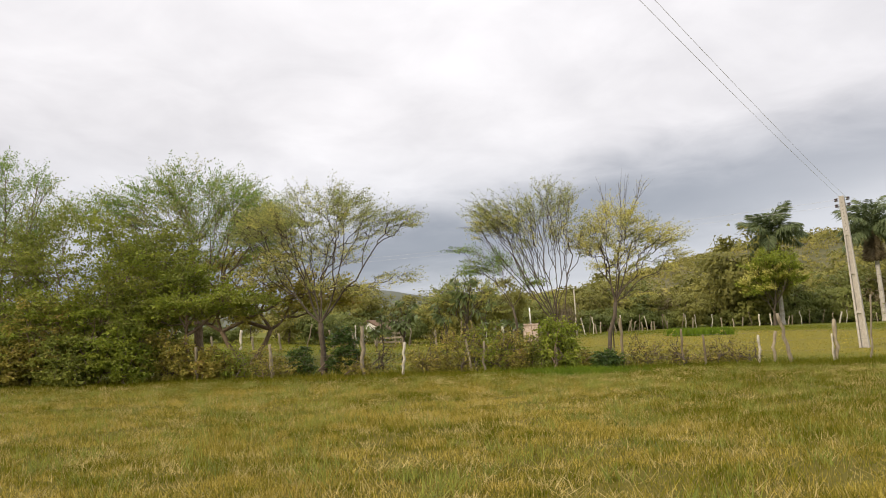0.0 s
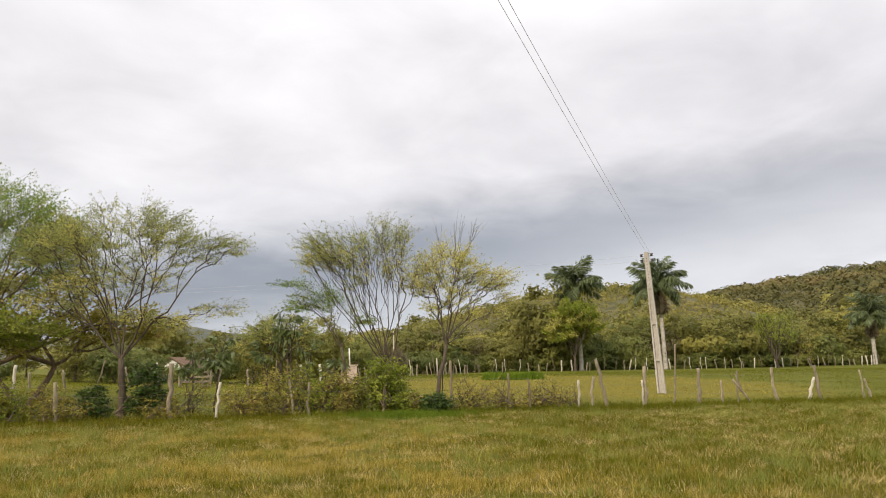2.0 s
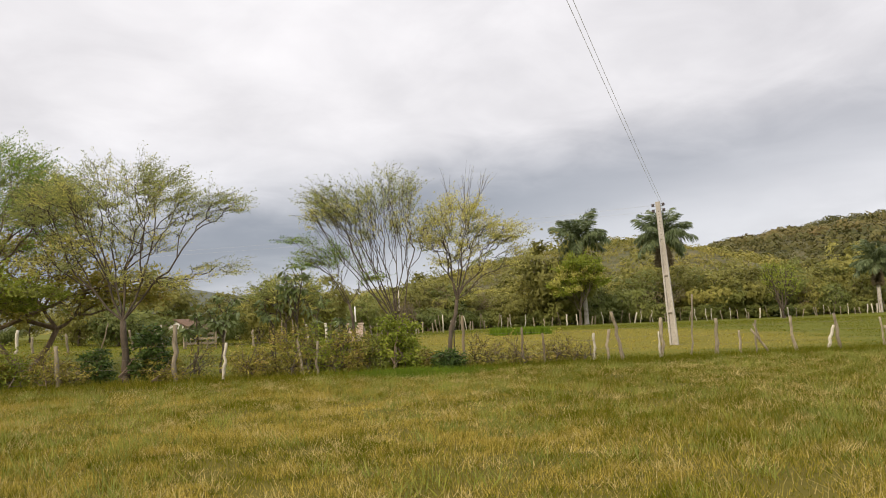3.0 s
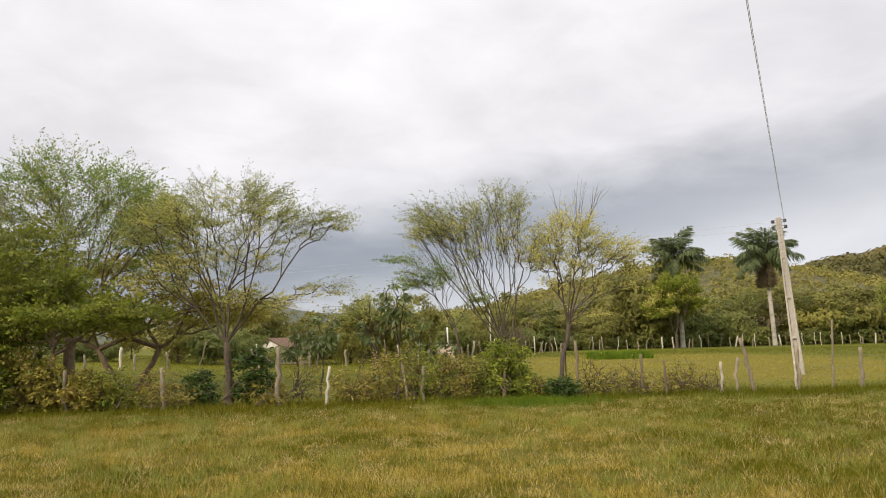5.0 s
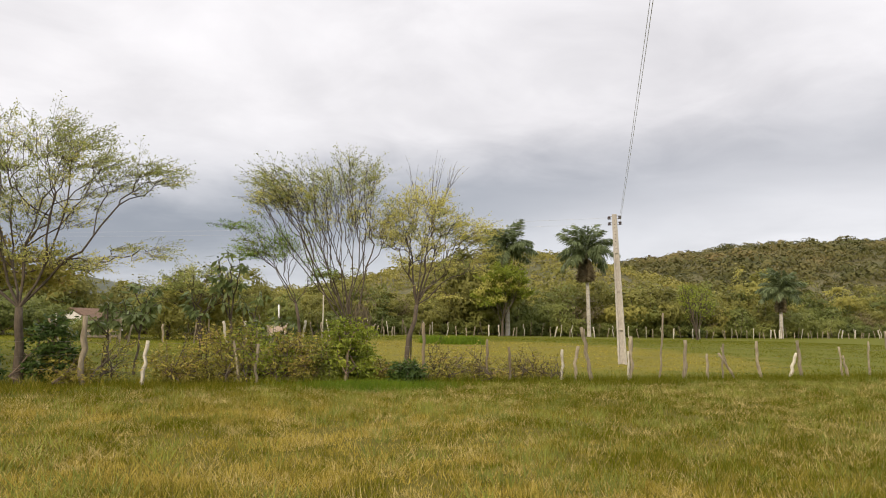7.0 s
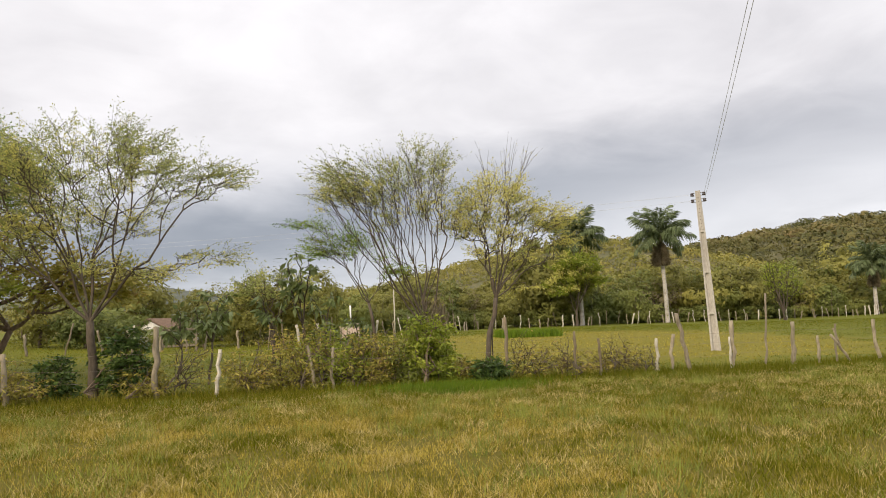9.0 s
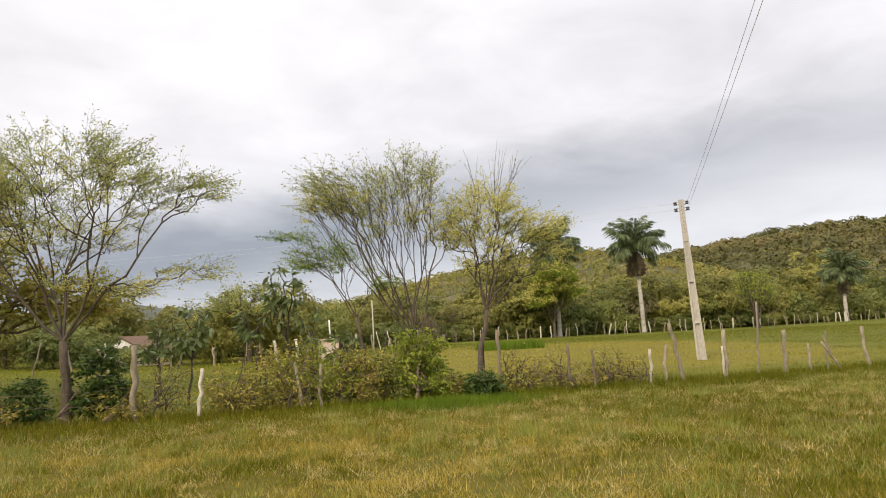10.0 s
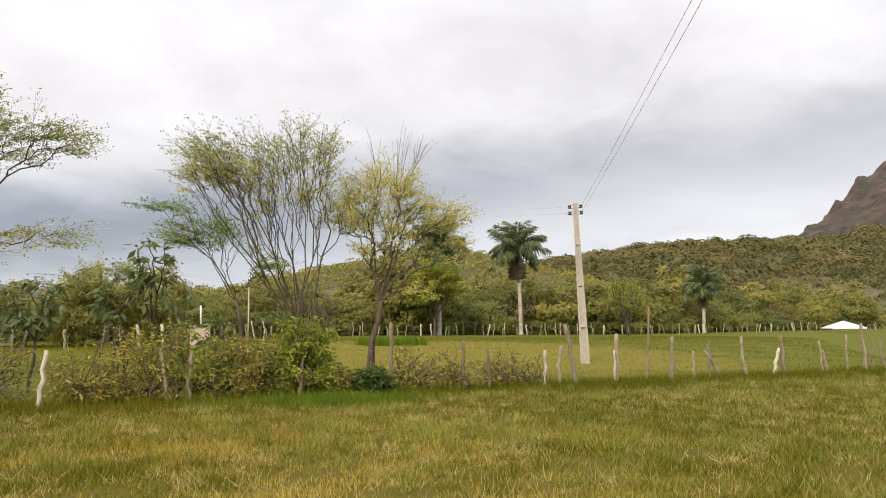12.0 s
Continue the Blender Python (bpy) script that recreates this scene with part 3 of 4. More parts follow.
scrub("mountain_scrub", 13, mountain_z, 1150, 1900, 600, 900, 6500, 8.0, 24, SCRUB, "dark scrub clinging to the mountain rock", lambda x, y: lumps(x, y, 90, 21) > -0.2, 0.26)


# ---------------------------------------------------------------- trees along the fence
def on(x, y, dz=0.0):
    return (x, y, gz(x, y) + dz)


UMBRELLA = "spreading feathery thorn tree with yellow-green leaves behind the fence"
feather_tree("thorn_tree", 101, on(-4.15, 23.1), on(-4.25, 23.1, 1.75),
     [(-4.3, 23.1, 5.35, 2.3, 2.0, 1.0, 3.0), (-1.9, 23.0, 5.15, 1.15, 0.9, 0.42, 0.55), (-6.1, 23.2, 5.1, 1.1, 1.2, 0.8, 0.8), (-4.4, 23.0, 4.1, 1.8, 1.5, 0.5, 1.0), (-1.75, 22.8, 3.3, 0.8, 0.5, 0.2, 0.22),
      (-5.8, 23.2, 3.6, 1.1, 1.0, 0.35, 0.35), (-3.4, 22.8, 3.05, 1.0, 0.8, 0.25, 0.3)],
     320, 6, 19, (0.068, 0.022), (LEAF_FEATHER, LEAF_YELLOW, 0.3), BARK, UMBRELLA, trunk_r=0.10, twig=0.0052, clump=0.6, rise=0.06, fan=7, wiggle=0.15, reach=0.4, hollow=0.3)
vase_tree = feather_tree("thorn_tree", 102, on(3.55, 23.4), on(3.5, 23.4, 1.35),
     [(2.3, 23.4, 5.3, 1.25, 1.1, 0.65, 1.6), (3.4, 23.4, 5.6, 0.9, 0.9, 0.55, 1.0), (1.3, 23.4, 5.25, 0.6, 0.7, 0.5, 0.45), (1.4, 23.4, 4.75, 0.7, 0.6, 0.28, 0.4), (3.9, 23.4, 4.6, 0.55, 0.8, 0.9, 0.8), (2.7, 23.4, 4.4, 0.8, 0.7, 0.5, 0.5)],
     200, 5, 18, (0.064, 0.021), (LEAF_FEATHER, LEAF_YELLOW, 0.3), BARK, "vase-shaped thorn tree with many thin bare stems and sparse leaves", trunk_r=0.10, twig=0.0046, clump=0.55, rise=0.08, fan=14, bare=0.04, wiggle=0.14, reach=0.4)
tuft_rng = np.random.default_rng(140)
tuft = np.array([0.22, -0.12, 1.75]) + tuft_rng.normal(size=(420, 3)) * np.array([0.14, 0.12, 0.2])
place_part("dead_leaf_tuft", leaves_mesh("dead_leaf_tuft", tuft_rng, tuft, tuft_rng.normal(size=(420, 3)) * 0.3 - np.array([0, 0, 1.0]), 0.24, 0.025, PALM_DEAD, 0.1), vase_tree, "dry brown tuft caught in the fork")
feather_tree("thorn_tree", 103, on(2.3, 23.6), on(2.05, 23.5, 2.05),
     [(1.5, 23.5, 3.65, 0.75, 0.6, 0.35, 1.0), (0.75, 23.5, 4.2, 0.5, 0.5, 0.22, 0.5), (2.45, 23.5, 2.95, 0.4, 0.4, 0.16, 0.35), (2.1, 23.5, 3.45, 0.4, 0.4, 0.3, 0.4), (0.9, 23.5, 3.55, 0.3, 0.3, 0.2, 0.25)],
     50, 6, 18, (0.064, 0.022), (LEAF_FRESH, LEAF_LIME, 0.15), BARK, "slim young thorn tree with fresh green feathery leaves", trunk_r=0.045, twig=0.0038, clump=0.55, rise=0.05, fan=4, wiggle=0.09)
feather_tree("yellow_tree", 104, on(4.95, 23.3), on(5.4, 23.4, 2.1),
     [(5.45, 23.4, 4.85, 0.85, 0.9, 0.8, 1.5), (6.6, 23.4, 4.4, 0.95, 0.8, 0.55, 0.9), (7.4, 23.4, 4.0, 0.5, 0.5, 0.5, 0.35), (4.7, 23.4, 4.2, 0.5, 0.7, 0.75, 0.7), (5.5, 23.4, 3.7, 0.9, 0.8, 0.7, 0.8), (6.5, 23.4, 3.3, 0.9, 0.8, 0.4, 0.4), (6.0, 23.4, 2.35, 0.6, 0.5, 0.2, 0.12)],
     160, 6, 17, (0.066, 0.026), (LEAF_YELLOW, LEAF_FEATHER, 0.2), BARK, "thin tree with yellowing leaves and bare twigs", trunk_r=0.07, twig=0.005, clump=0.5, rise=0.1, fan=7, wiggle=0.14, reach=0.42)
bare_tips = [(5.9, 23.4, 6.3, 1.1, 0.7, 0.45, 1.0)]
tree("bare_sapling", 105, on(5.2, 23.5), on(5.6, 23.5, 3.6), bare_tips, 26, 2, (0.06, 0.02), LEAF_YELLOW, BARK, "leafless upright grey twigs above the yellow tree", trunk_r=0.018, twig=0.0035,
     spray=0.1, reach=0.3, wiggle=0.05)
tree("bare_tree", 112, on(52.3, 66.0), on(52.3, 66.0, 0.8), [(52.3, 66.0, 4.3, 2.0, 1.6, 2.2, 1.0), (51.0, 66.0, 5.2, 1.0, 1.0, 1.6, 0.4)], 260, 9, (0.22, 0.09), LEAF_LIME, BARK,
     "half-bare tree with grey twigs at the edge of the paddock", trunk_r=0.14, twig=0.014, stems=3, spray=0.4, reach=0.34)
# dense growth at the western end of the fence
feather_tree("thicket_tree", 107, on(-12.6, 24.2), on(-12.4, 24.2, 0.9),
     [(-12.6, 24.2, 3.9, 3.2, 2.0, 2.1, 2.4), (-10.2, 23.8, 3.7, 1.7, 1.6, 1.8, 1.3), (-15.4, 24.0, 3.2, 2.2, 1.8, 2.1, 1.2), (-12.6, 23.3, 1.7, 3.0, 1.3, 1.4, 1.2)],
     460, 5, 26, (0.12, 0.05), (LEAF_DENSE, LEAF_LIME, 0.25), BARK_BROWN, "dense rounded thicket tree with small green leaves", trunk_r=0.16, twig=0.006, stems=3, clump=0.9, fan=3, hollow=0.6, wide=0.2, rise=0.0)
feather_tree("thicket_tree", 108, on(-8.75, 23.2), on(-8.7, 23.2, 1.5),
     [(-8.6, 23.1, 2.75, 1.5, 1.2, 0.6, 1.2), (-7.3, 23.2, 2.8, 1.3, 1.0, 0.45, 0.7), (-8.9, 23.1, 3.5, 1.2, 1.0, 0.4, 0.6)], 120, 5, 24, (0.11, 0.045), (LEAF_LIME, LEAF_DENSE, 0.3), BARK_BROWN,
     "low spreading tree with bright lime-green leaves", trunk_r=0.085, twig=0.008, clump=0.6, fan=4, wide=0.18, rise=0.0)
feather_tree("thorn_tree", 109, on(-9.7, 27.0), on(-9.7, 27.0, 2.2),
     [(-9.9, 27.0, 6.7, 2.8, 2.2, 1.3, 2.2), (-12.9, 27.0, 6.6, 1.8, 1.6, 0.6, 0.9), (-7.4, 26.8, 5.7, 1.3, 1.3, 1.1, 0.9), (-10.2, 26.8, 4.6, 2.6, 1.8, 1.1, 1.2)],
     420, 5, 26, (0.085, 0.034), (LEAF_FRESH, LEAF_FEATHER, 0.5), BARK_BROWN, "tall feathery thorn tree with grey-green leaves", trunk_r=0.18, twig=0.0055, clump=1.0, fan=6, wide=0.16)
feather_tree("thorn_tree", 110, on(-19.6, 30.0), on(-19.4, 30.0, 2.4), [(-19.4, 30.0, 7.8, 2.3, 2.0, 1.9, 2.0), (-18.2, 30.0, 6.4, 1.3, 1.2, 0.6, 0.6), (-19.8, 30.0, 5.2, 2.4, 1.8, 1.2, 1.0)], 220, 5, 22, (0.10, 0.04),
     (LEAF_FRESH, LEAF_FEATHER, 0.4), BARK_BROWN, "tall feathery thorn tree with fresh green leaves", trunk_r=0.18, twig=0.010, clump=0.85, wide=0.18)
tree("thicket_tree", 111, on(-9.0, 31.0), on(-9.0, 31.0, 1.5), [(-9.2, 31.0, 4.0, 3.4, 2.0, 1.9, 2.0), (-5.6, 31.5, 3.5, 1.8, 1.6, 0.8, 0.8), (-13.5, 31.0, 3.8, 2.6, 2.0, 2.0, 1.4)], 420, 34, (0.20, 0.08), LEAF_OLIVE,
     BARK_BROWN, "broad olive-brown tree shading the far end of the paddock", trunk_r=0.16, twig=0.010, stems=2, spray=0.5, reach=0.42)
feather_tree("lime_tree", 114, on(31.0, 70.2), on(31.0, 70.2, 1.4), [(31.2, 70.2, 6.4, 2.2, 1.6, 1.5, 1.6), (32.0, 70.2, 5.0, 2.2, 1.5, 0.8, 1.0), (29.6, 70.2, 4.6, 1.5, 1.4, 1.0, 0.8)], 130, 6, 20, (0.22, 0.11),
     (LEAF_LIME, LEAF_YELLOW, 0.35), BARK, "lime-yellow feathery tree at the foot of a palm", trunk_r=0.14, twig=0.012, clump=0.9, wide=0.3, thorn=0.008)
# a pale tree at the edge of the paddock
feather_tree("pale_tree", 113, on(0.6, 46.0), on(0.6, 46.0, 1.2), [(0.6, 46.0, 3.9, 2.3, 1.8, 1.0, 2.0), (-1.0, 46.0, 3.0, 1.2, 1.2, 0.7, 0.6), (2.2, 46.0, 3.1, 1.2, 1.2, 0.7, 0.6)], 100, 5, 18, (0.13, 0.05),
     (LEAF_FEATHER, LEAF_YELLOW, 0.3), BARK, "pale feathery tree at the far side of the paddock", trunk_r=0.13, twig=0.010, clump=0.8, wide=0.2, thorn=0.006)
# broad-leaved saplings
for seed, (x, y, top, wide, tips) in zip(range(120, 126), ((0.45, 25.2, 3.75, 0.75, 36), (-0.3, 25.6, 2.9, 0.45, 16), (1.05, 25.0, 2.7, 0.45, 18), (-1.9, 26.2, 2.7, 0.8, 46), (-2.7, 26.6, 2.2, 0.6, 30), (2.1, 26.0, 1.75, 0.55, 34))):
    z = gz(x, y)
    tree("broadleaf_sapling", seed, (x, y, z), (x + 0.1, y, z + top * 0.42), [(x, y, z + top * 0.78, wide, wide, top * 0.22, 1.0), (x, y, z + top * 0.62, wide * 0.7, wide * 0.7, top * 0.12, 0.4)], max(int(tips * 0.65), 8), 8,
         (0.27, 0.10), LEAF_BROAD, BARK, "young tree with large drooping dark green leaves", trunk_r=0.035, twig=0.008, spray=0.16, reach=0.5, wiggle=0.05, flat=0.2, droop=1.0)

# shrubs in the fence line
SHRUBS = ((-0.85, 22.9, 0.75, 0.6, 1.15), (0.2, 22.8, 0.8, 0.6, 1.35), (1.1, 22.9, 0.9, 0.6, 1.5), (1.9, 22.8, 0.7, 0.55, 1.2), (2.6, 22.9, 0.6, 0.5, 1.05),
          (4.3, 23.0, 0.6, 0.5, 0.75), (5.2, 22.9, 0.5, 0.5, 0.8), (6.2, 22.9, 0.75, 0.5, 0.95), (7.2, 23.0, 0.7, 0.5, 1.0), (8.0, 23.0, 0.6, 0.5, 0.9),
          (8.9, 23.1, 0.5, 0.4, 0.8), (-5.9, 22.9, 0.9, 0.6, 0.95), (-7.2, 22.9, 0.9, 0.6, 1.05), (-3.2, 23.0, 0.6, 0.5, 0.8))
shrub_rng = np.random.default_rng(88)
for i, (x, y, rx, ry, hh) in enumerate(SHRUBS):
    sparse = x > 5
    hh *= shrub_rng.uniform(0.8, 1.35)
    mat = (LEAF_OLIVE, LEAF_OLIVE, LEAF_LIME, LEAF_OLIVE, LEAF_DENSE)[i % 5] if not sparse else LEAF_OLIVE
    bush("fence_shrub", 200 + i, x, y, rx, ry, hh, 70 if sparse else 110, 7 if sparse else 15, (0.12, 0.034), mat, "scraggy olive and rust-coloured shrub along the fence", BARK_BROWN, 0.45, 0.26, 0.25, 4)
for i, (x, hh) in enumerate(((-0.4, 1.7), (0.75, 1.9), (1.55, 1.6), (2.35, 1.75), (5.9, 1.35), (7.0, 1.25), (8.5, 1.15), (9.3, 1.0), (-2.2, 1.5))):
    bush("twiggy_shrub", 260 + i, x, 22.95, 0.5, 0.4, hh, 60, 5, (0.10, 0.034), LEAF_OLIVE, "thin twiggy shrub with few leaves in the fence line", BARK, 0.3, 0.2, 0.3, 4)
bush("green_shrub", 230, 3.35, 22.75, 0.65, 0.5, 1.95, 150, 24, (0.12, 0.05), LEAF_LIME, "yellow-green leafy shrub climbing over a fence post", droop=0.5)
bush("dark_shrub", 231, -3.6, 23.2, 0.62, 0.5, 1.65, 130, 26, (0.13, 0.06), LEAF_DARK, "dark green leafy bush beside a fence post")
bush("dark_shrub", 232, -4.95, 23.2, 0.42, 0.4, 1.1, 60, 24, (0.12, 0.055), LEAF_DARK, "dark green leafy bush beside a fence post")
bush("dark_shrub", 233, 4.75, 22.3, 0.42, 0.35, 0.72, 50, 22, (0.18, 0.055), LEAF_DARK, "low dark green bush at the edge of the grass")
for i, (x, y, rx, hh, mat) in enumerate(((-9.4, 22.9, 1.2, 1.7, LEAF_OLIVE), (-11.3, 22.5, 1.3, 2.6, LEAF_LIME), (-13.2, 22.4, 1.4, 2.9, LEAF_OLIVE), (-15.2, 22.6, 1.4, 3.0, LEAF_DENSE), (-10.3, 22.5, 0.9, 2.0, LEAF_LIME),
                                         (-12.2, 22.1, 1.0, 1.7, LEAF_DENSE), (-14.2, 22.0, 1.0, 1.6, LEAF_OLIVE), (-7.9, 22.9, 0.9, 1.1, LEAF_OLIVE))):
    bush("thicket_shrub", 240 + i, x, y, rx, 0.7, hh, 170, 24, (0.13, 0.06), mat, "tangled green shrub at the foot of the thicket")


# ---------------------------------------------------------------- fence
def post(x, y, top, width, mat, label, seed, fork=None, name="fence_post"):
    """A split or round fence post from the ground at (x, y) to top (world), knotty and bent a little."""
    rng = np.random.default_rng(seed)
    z = gz(x, y)
    a, b = np.array([0, 0, -0.15]), np.array(top) - np.array([x, y, z])
    pts, rad = [], []
    sway = np.append(rng.normal(size=2) * width * 0.2, 0)
    for k in np.linspace(0, 1, 8):
        pts.append(a + (b - a) * k + np.append(rng.normal(size=2) * width * 0.2 * math.sin(math.pi * k), 0) + sway * math.sin(math.pi * k))
        rad.append(width * 0.44 * rng.uniform(0.8, 1.2) * (1.1 - 0.2 * k))
    verts, faces = [], []
    tube(verts, faces, pts, rad, 9)
    if fork is not None:
        f = np.array(fork) - np.array([x, y, z])
        tube(verts, faces, (pts[4], (pts[4] + f) / 2 + np.array([0.03, 0, -0.02]), f), (rad[4] * 0.8, rad[4] * 0.7, rad[4] * 0.55), 7)
    ob = new(name, mesh_from(name, verts, faces, mat, True))
    ob.location = (x, y, z)
    return tagged(ob, label, "fence post", "posts of the near fence")


GREY_POST, WHITE_POST, DARK_POST = "weathered grey wooden fence post", "bleached crooked pale wooden fence post", "dark weathered wooden fence post"
NEAR_POSTS = ((-1.60, -1.50, 1.26, 0.10, "w"), (0.62, 0.43, 1.25, 0.09, "g"), (0.96, 1.01, 1.18, 0.09, "g"), (3.25, 3.27, 1.0, 0.12, "g"), (7.23, 7.21, 1.28, 0.085, "d"), (7.84, 7.85, 1.07, 0.085, "d"),
              (5.39, 5.34, 1.72, 0.11, "d"), (9.60, 9.58, 0.99, 0.10, "w"), (10.57, 10.23, 1.63, 0.12, "g"), (10.03, 10.16, 1.08, 0.10, "g"), (11.83, 11.84, 0.93, 0.075, "w"),
              (11.92, 11.98, 1.37, 0.145, "g"), (12.99, 13.21, 2.09, 0.07, "g"), (13.93, 13.96, 1.26, 0.13, "g"), (14.88, 14.86, 0.83, 0.09, "g"), (15.42, 15.51, 1.14, 0.07, "g"),
              (17.06, 16.85, 1.22, 0.10, "g"), (18.24, 18.65, 0.82, 0.12, "w"), (18.79, 18.63, 1.24, 0.12, "g"), (20.60, 20.54, 1.03, 0.075, "g"), (21.06, 20.77, 0.71, 0.10, "g"),
              (21.92, 21.94, 1.21, 0.075, "g"), (23.08, 22.92, 1.56, 0.12, "g"), (23.42, 23.51, 1.11, 0.085, "d"), (24.18, 23.84, 0.89, 0.10, "g"), (-2.80, -2.84, 1.82, 0.15, "g"),
              (-5.75, -5.80, 1.38, 0.12, "g"), (-8.1, -8.15, 1.4, 0.11, "g"), (-10.2, -10.25, 1.45, 0.11, "d"), (-11.7, -11.73, 1.73, 0.10, "g"), (-12.97, -13.02, 1.79, 0.13, "g"), (25.4, 25.3, 1.1, 0.1, "g"), (27.0, 27.1, 1.2, 0.1, "g"))
for i, (x, tx, tz, wd, tone) in enumerate(NEAR_POSTS):
    y = 22.6 + 0.05 * math.sin(i * 2.3)
    post(x, y, (tx, y, tz), wd, {"w": POST_WHITE, "g": POST_WOOD, "d": POST_DARK}[tone], {"w": WHITE_POST, "g": GREY_POST, "d": DARK_POST}[tone], 300 + i)
post(16.08, 22.6, (15.30, 22.6, 0.84), 0.085, POST_WOOD, "leaning broken grey fence post with a forked top", 360, (15.42, 22.62, 1.02))


def wire_strand(name, points, radius, mat, label, category, group):
    verts, faces = [], []
    o = Vector(points[0])
    tube(verts, faces, [Vector(p) - o for p in points], [radius] * len(points), 4)
    ob = new(name, mesh_from(name, verts, faces, mat))
    ob.location = o
    return tagged(ob, label, category, group)


for hgt in (0.42, 0.72, 1.0):
    pts = []
    for k in range(0, 85):
        x = -14.5 + k * 0.5
        pts.append((x, 22.53, gz(x, 22.5) + hgt + 0.03 * math.sin(k * 0.9 + hgt * 7)))
    wire_strand("fence_wire", pts, 0.0022, WIRE, "thin slack rusty wire strung along the fence posts", "wire", "wires of the near fence")

# posts of the far fence, in a ragged row round the paddock
FAR_LINE = ((-30, 40), (-17, 39.5), (-5.5, 41), (3, 44), (9, 54), (20, 68), (33, 71), (47, 71), (70, 72), (90, 74), (120, 76))


def far_posts():
    rng = np.random.default_rng(77)
    kinds = []
    for i in range(6):
        verts, faces = [], []
        hgt, wd = (1.05, 1.3, 0.9, 1.45, 1.15, 0.8)[i], (0.10, 0.08, 0.12, 0.07, 0.14, 0.11)[i]
        pts = [(rng.normal() * 0.03, rng.normal() * 0.03, -0.2 + k * (hgt + 0.2)) for k in (0, 0.3, 0.6, 0.85, 1)]
        tube(verts, faces, pts, [wd / 2 * rng.uniform(0.85, 1.15) for _ in pts], 7)
        kinds.append((verts, faces))
    protos = []
    for i, (v, f) in enumerate(kinds):
        ob = tagged(new("far_fence_post", mesh_from("far_fence_post", v, f, (POST_WOOD, POST_WHITE, POST_WOOD, POST_DARK, POST_WHITE, POST_WOOD)[i], True)), "rough upright fence post in the far fence", "fence post", "posts of the far fence")
        protos.append(ob)
    used = [False] * 6
    for (x0, y0), (x1, y1) in zip(FAR_LINE, FAR_LINE[1:]):
        ln = math.hypot(x1 - x0, y1 - y0)
        d = 0.0
        while d < ln:
            k = d / ln
            x, y = x0 + (x1 - x0) * k + rng.normal() * 0.08, y0 + (y1 - y0) * k + rng.normal() * 0.15
            i = int(rng.integers(6))
            m = pose(x, y, gz(x, y), rng.normal() * 5, rng.normal() * 7, rng.uniform(0, 360))
            if used[i]:
                copy_thing(protos[i], m)
            else:
                protos[i].matrix_basis = m
                used[i] = True
            d += rng.uniform(0.5, 1.5) if y0 > 50 else rng.uniform(0.8, 1.7)


far_posts()


